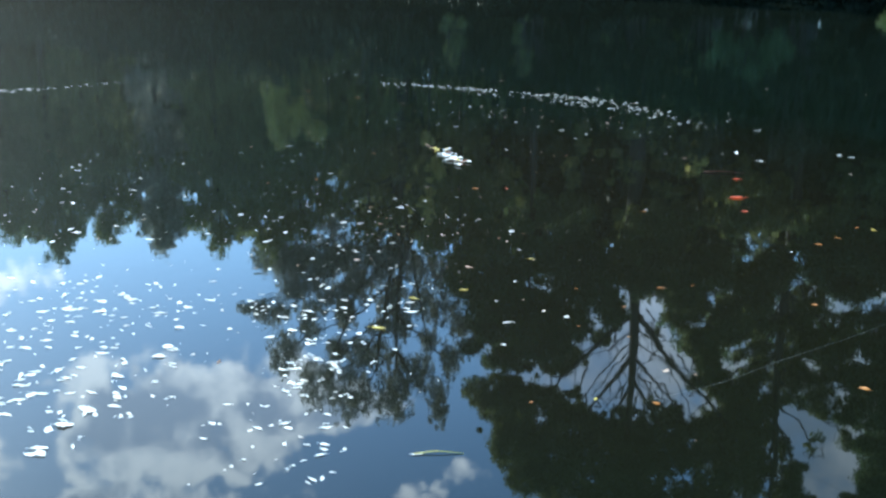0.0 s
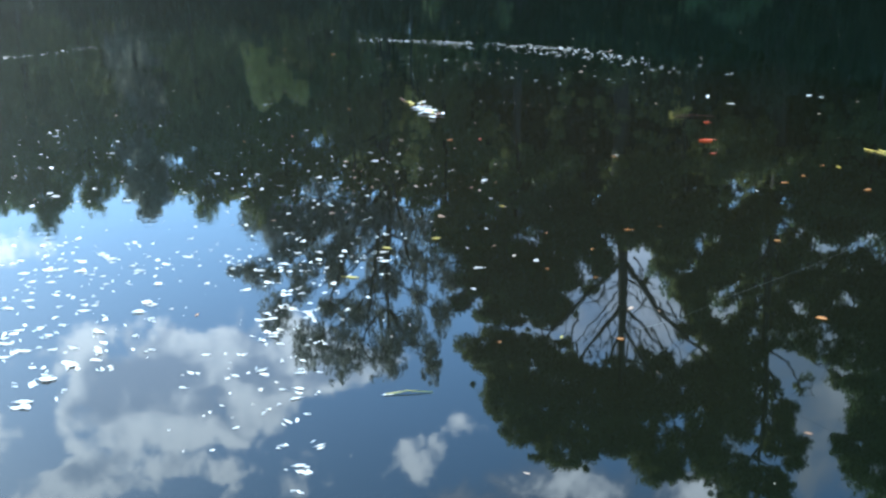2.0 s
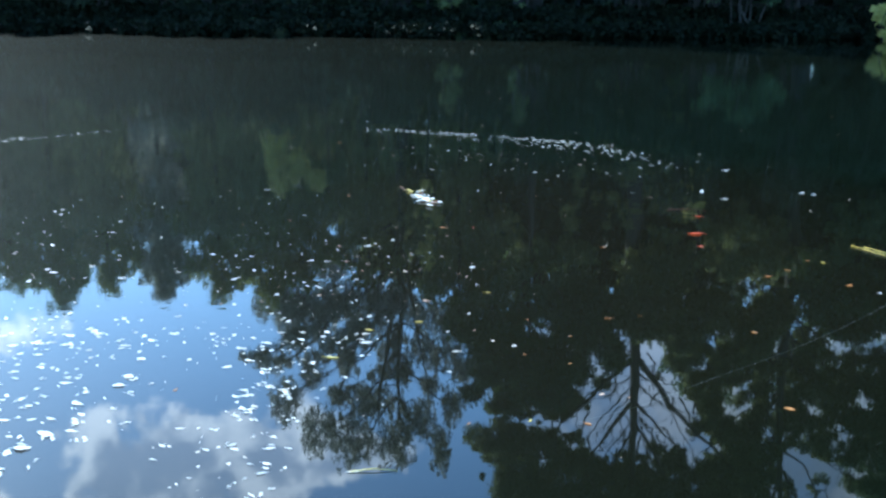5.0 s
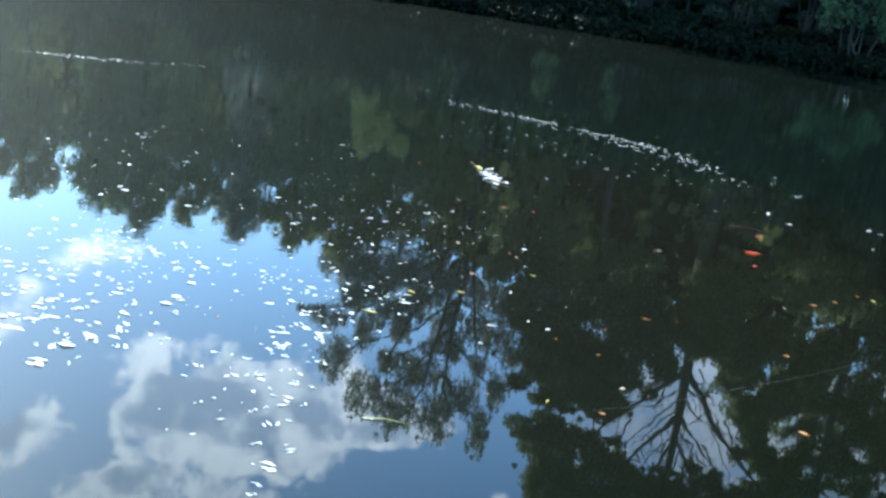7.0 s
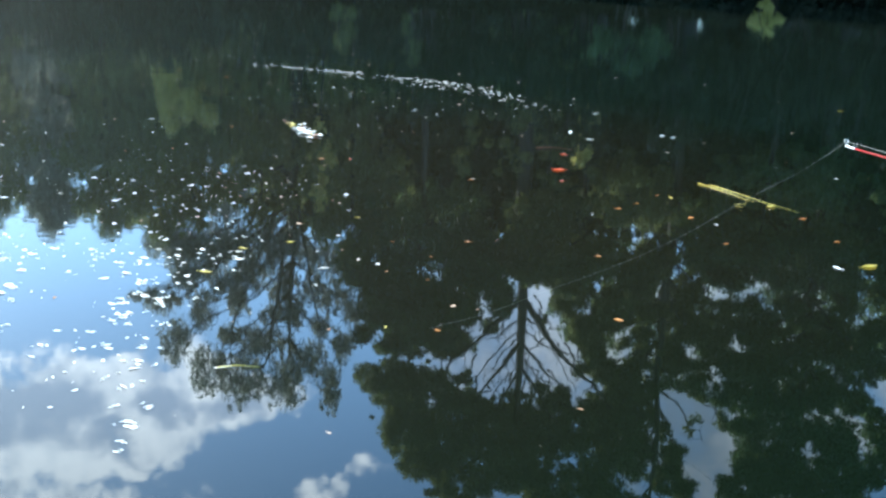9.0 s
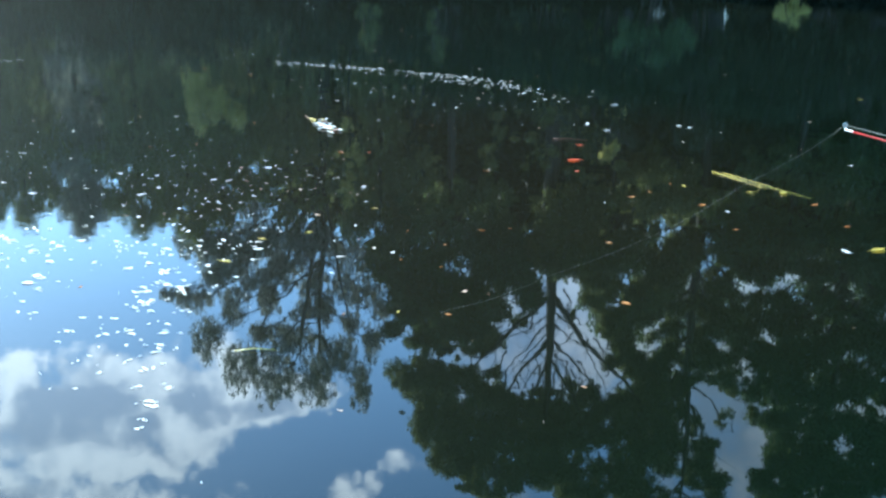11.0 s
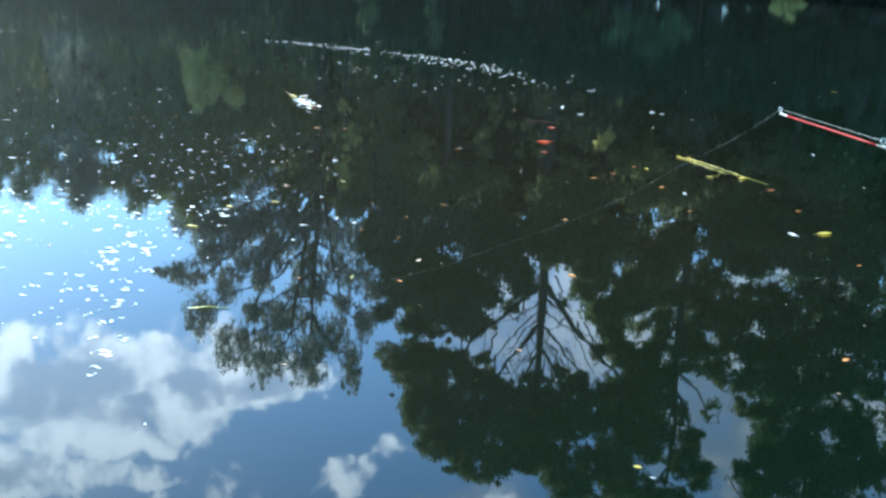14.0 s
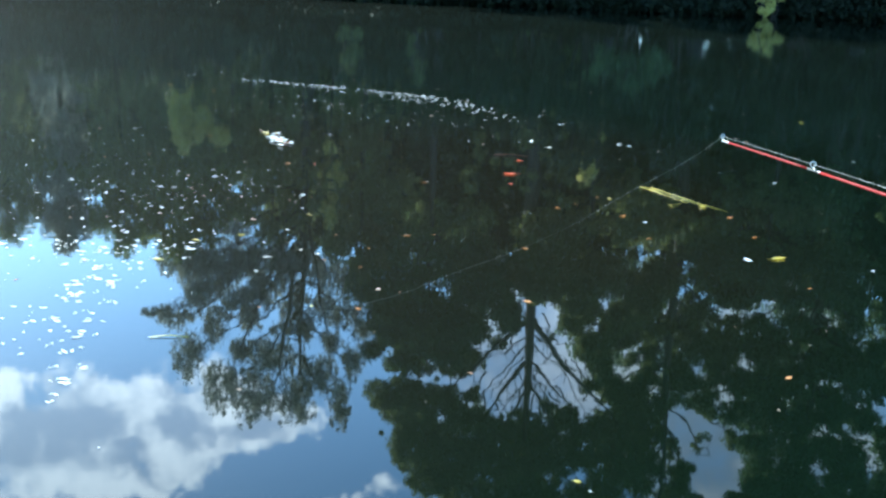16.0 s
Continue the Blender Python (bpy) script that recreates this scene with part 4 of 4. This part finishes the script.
def flakes(name, label, places, sizes, mat, rng):
    """Small torn flakes lying on the water, each a little crumpled four-sided piece with a raised middle."""
    verts, faces = [], []
    for (x, y), s in zip(places, sizes):
        turn = rng.uniform(0, 6.28)
        k = len(verts)
        for i in range(5):
            a = turn + i * 1.2566
            d = s * rng.uniform(0.6, 1.2) * (1.0 if i % 2 else 0.42)
            verts.append((x + 1.5 * d * math.cos(a), y + d * math.sin(a), 0.0006 + rng.uniform(0, 0.06) * s))
        verts.append((x, y, 0.001 + s * rng.uniform(0.03, 0.09)))
        faces += [(k + i, k + (i + 1) % 5, k + 5) for i in range(5)]
    return tagged(new(name, mesh_of(name, verts, faces, mat)), label, "debris", kind="stuff")


def along(points, count, rng, spread):
    """Places strewn along a drift line, thicker in its middle."""
    pts = np.array(points, float)
    t = np.clip(rng.beta(1.6, 1.6, count), 0, 1) * (len(pts) - 1)
    i = np.minimum(t.astype(int), len(pts) - 2)
    f = (t - i)[:, None]
    return pts[i] * (1 - f) + pts[i + 1] * f + rng.normal(0, 1, (count, 2)) * np.array(spread)


rng = np.random.default_rng(21)
DRIFT = [(-2.99, 11.93), (-2.32, 11.88), (-1.76, 11.71), (-0.99, 11.48), (-0.49, 11.11), (-0.08, 10.49)]
spots = np.concatenate([along(DRIFT, 220, rng, (0.06, 0.07)), along([(-2.52, 11.8), (-1.4, 11.34), (-0.59, 10.86), (0.27, 9.98)], 90, rng, (0.05, 0.09))])
flakes("drift_line", "thin line of pale flakes drifting on the pond", spots, np.minimum(rng.gamma(1.4, 0.0098, len(spots)) + 0.003, 0.019), FLAKES, rng)
spots = along([(-6.99, 10.32), (-6.59, 10.54), (-6.0, 10.92), (-5.41, 11.61)], 120, rng, (0.05, 0.05))
flakes("drift_line", "short line of pale flakes far out on the water", spots, rng.gamma(1.6, 0.0065, len(spots)) + 0.002, FLAKES, rng)
patches = []
for x, y, sx, sy, count in ((-2.1, 5.25, 0.42, 0.13, 80), (-2.1, 6.3, 0.35, 0.5, 40), (-1.75, 5.9, 0.4, 0.5, 45), (-3.95, 7.4, 0.5, 0.5, 60), (-2.95, 4.7, 0.35, 0.45, 170), (-2.6, 5.5, 0.5, 0.45, 50), (-1.8, 4.5, 0.09, 0.45, 60), (-1.4, 9.8, 0.8, 0.4, 45), (-3.4, 12.6, 0.25, 0.3, 18), (-2.55, 7.0, 0.16, 0.5, 36), (-1.75, 6.9, 0.4, 0.25, 26), (-2.9, 6.4, 0.5, 0.3, 24), (-3.6, 6.1, 0.5, 0.25, 24), (-2.85, 8.6, 0.16, 0.25, 22), (-3.8, 13.3, 0.15, 0.3, 14)):
    patches.append(rng.normal(0, 1, (count, 2)) * (sx, sy) + (x, y))
spots = np.concatenate(patches)
spots = spots[spots[:, 1] > 3.2]
sizes = (rng.gamma(1.3, 0.0058, len(spots)) + 0.002) * np.where(spots[:, 1] > 5.7, 0.7, 1.05)
sizes = np.minimum(sizes * 1.2, 0.022)
flakes("floating_flakes", "scattered small pale flakes floating on the pond", spots, sizes, FLAKES, rng)
spots = np.concatenate([rng.normal(0, 1, (70, 2)) * (0.35, 0.6) + (-1.7, 6.6), rng.normal(0, 1, (40, 2)) * (0.55, 0.25) + (-1.3, 10.55), rng.uniform((-5, 3.5), (4, 16), (160, 2))])
flakes("floating_flakes", "scattered rusty brown specks floating on the pond", spots, rng.gamma(1.3, 0.0045, len(spots)) + 0.002, RUST_FLAKES, rng)

# the pale clump of litter
root = tagged(new("floating_litter_clump"), "pale clump of matted leaves floating on the pond", "debris")
root.location = (-1.78, 8.5, 0)
r = random.Random(5)
shapes = [leaf_mesh("leaf", m, 0.3, wd, 9 + i, 0.5) for i, (m, wd) in enumerate(((PALE, 0.3), (PALE, 0.22), (PALE, 0.38), (STRAW, 0.2), (TWIG, 0.25)))]
for k in range(30):
    t = k / 29
    ob = part("leaf", shapes[r.choice((0, 1, 2, 0, 1, 2, 3, 4))] if t > 0.12 else shapes[3], root)
    broad = 0.25 + 0.75 * math.sin(math.pi * min(1, t * 0.8 + 0.1))
    ob.matrix_basis = pose(-0.11 + 0.21 * t + r.gauss(0, 0.022), 0.26 - 0.50 * t + r.gauss(0, 0.06) * broad, 0.003 + r.uniform(0, 0.010), r.uniform(-8, 8), r.uniform(-8, 8), r.uniform(-90, 90)) @ Matrix.Scale(r.uniform(0.04, 0.085), 4)


def stem(name, points, radius, mat, parent, label=""):
    v, f = tube(points, [radius * (1 - 0.35 * i / (len(points) - 1)) for i in range(len(points))], 6)
    return part(name, mesh_of(name, v, f, mat, True), parent, label)


stem("twig", [(-0.24, 0.42, 0.004), (-0.17, 0.28, 0.006), (-0.10, 0.14, 0.003)], 0.003, TWIG, root)
# the bent reed
root = tagged(new("broken_reed"), "broken yellow reed stems floating on the pond", "reed")
root.location = (0.98, 7.47, 0.002)
stem("stalk", [(0, 0, 0.004), (0.10, -0.16, 0.003), (0.20, -0.33, 0.003), (0.27, -0.42, 0)], 0.0016, STRAW, root)
stem("stalk", [(0.07, -0.03, 0.004), (0.2, -0.22, 0.004), (0.33, -0.42, 0.003), (0.49, -0.62, 0)], 0.0016, STRAW, root)
stem("shoot", [(0.24, -0.36, 0.004), (0.2, -0.50, 0.003), (0.12, -0.54, 0.004)], 0.0016, STRAW, root)
stem("shoot", [(0.14, -0.53, 0.003), (0.155, -0.62, 0.01)], 0.0016, STRAW, root)
blade = leaf_mesh("blade", YELLOW, 0.2, 0.3, 31)
part("blade", blade, root, "yellow-green blade").matrix_basis = pose(0.35, -0.52, 0.003, 0, 0, 30) @ Matrix.Scale(0.055, 4)
root = tagged(new("floating_reed"), "short straw-coloured reed floating among pale leaves", "reed")
root.location = (-1.32, 4.04, 0.002)
stem("stalk", [(0, 0, 0), (0.07, 0.02, 0.006), (0.15, 0.03, 0)], 0.0024, STRAW, root)
part("blade", leaf_mesh("blade", PALE, 0.2, 0.2, 33, 0.4), root, "bleached blade").matrix_basis = pose(0.01, 0, 0, 0, 0, 10) @ Matrix.Scale(0.035, 4)
root = tagged(new("floating_twig"), "thin reddish-brown twig floating on the pond", "twig")
root.location = (-0.05, 8.35, 0.006)
stem("stalk", [(0, 0, 0), (0.12, 0.02, 0.004), (0.26, 0.0, 0)], 0.0035, TWIG, root)

# ======== the fishing rod ========
TIP, BUTT = Vector((0.966, 4.6, 0.84)), Vector((1.87, 0.30, 1.05))
root = tagged(new("fishing_rod"), "red lacquered fishing rod with black whippings", "fishing rod")
root.location = TIP
way = BUTT - TIP
LONG = way.length
way.normalize()
high = Vector((0, 0, 1)) - way * way.z
high.normalize()


def along_rod(d):
    return way * d + Vector((0, 0, -0.012)) * math.exp(-d * 1.2)


def blank(name, a, b, ra, rb, mat, label):
    pts = [along_rod(a + (b - a) * i / 6) for i in range(7)]
    v, f = tube(pts, [ra + (rb - ra) * i / 6 for i in range(7)], 10)
    part(name, mesh_of(name, v, f, mat, True), root, label)


guides = [0.0, 0.82, 1.65, 2.45, 3.2]
for a, b in zip(guides, guides[1:] + [3.75]):
    blank("section", a + 0.06, b - 0.035, 0.0032 + 0.0010 * a, 0.0032 + 0.0010 * b, ROD_RED, "red lacquered blank")
    blank("whipping", b - 0.035, b + 0.045 if b < 3.7 else b, 0.0035 + 0.0010 * b, 0.0036 + 0.0010 * b, ROD_BLACK, "black thread whipping")
    blank("band", b + 0.045, b + 0.06, 0.0035 + 0.0010 * b, 0.0035 + 0.0010 * b, STEEL, "silver band")
blank("tip_section", 0.0, 0.07, 0.0035, 0.0046, STEEL, "silver tip section")
blank("grip", 3.75, LONG, 0.012, 0.014, CORK, "cork grip")
for d in guides:
    feet = 12
    c = along_rod(d) + high * (0.018 + 0.003 * d)
    rr = 0.008 + 0.002 * d
    side = way.cross(high)
    loop = [c + (high * math.cos(a) + side * math.sin(a)) * rr for a in [2 * math.pi * i / feet for i in range(feet + 1)]]
    v, f = joined([tube(loop, [0.0019] * (feet + 1), 5), tube([along_rod(d + 0.03), c - high * rr], [0.0019, 0.0017], 5)])
    part("guide", mesh_of("guide", v, f, STEEL, True), root, "bright steel line guide")

# the slack line: along the guides, then from the tip down to the water
root = tagged(new("fishing_line"), "thin pale slack fishing line hanging from the rod", "fishing line")
end = Vector((-0.58, 4.55, 0.0))
run = [TIP + along_rod(d) + high * (0.018 + 0.003 * d) for d in reversed(guides)]
start = run[-1]
for i in range(1, 25):
    t = i / 24
    p = start.lerp(end, t)
    p.z -= 0.10 * math.sin(math.pi * t) * (1 - 0.3 * t) + 0.006 * math.sin(17 * t)
    p.x += 0.006 * math.sin(23 * t)
    p.z = max(p.z, 0.003)
    run.append(p)
v, f = tube(run, [0.0011] * 5 + [0.00055] * 8 + [0.0004] * (len(run) - 13), 5)
part("line", mesh_of("line", v, f, NYLON, True), root)
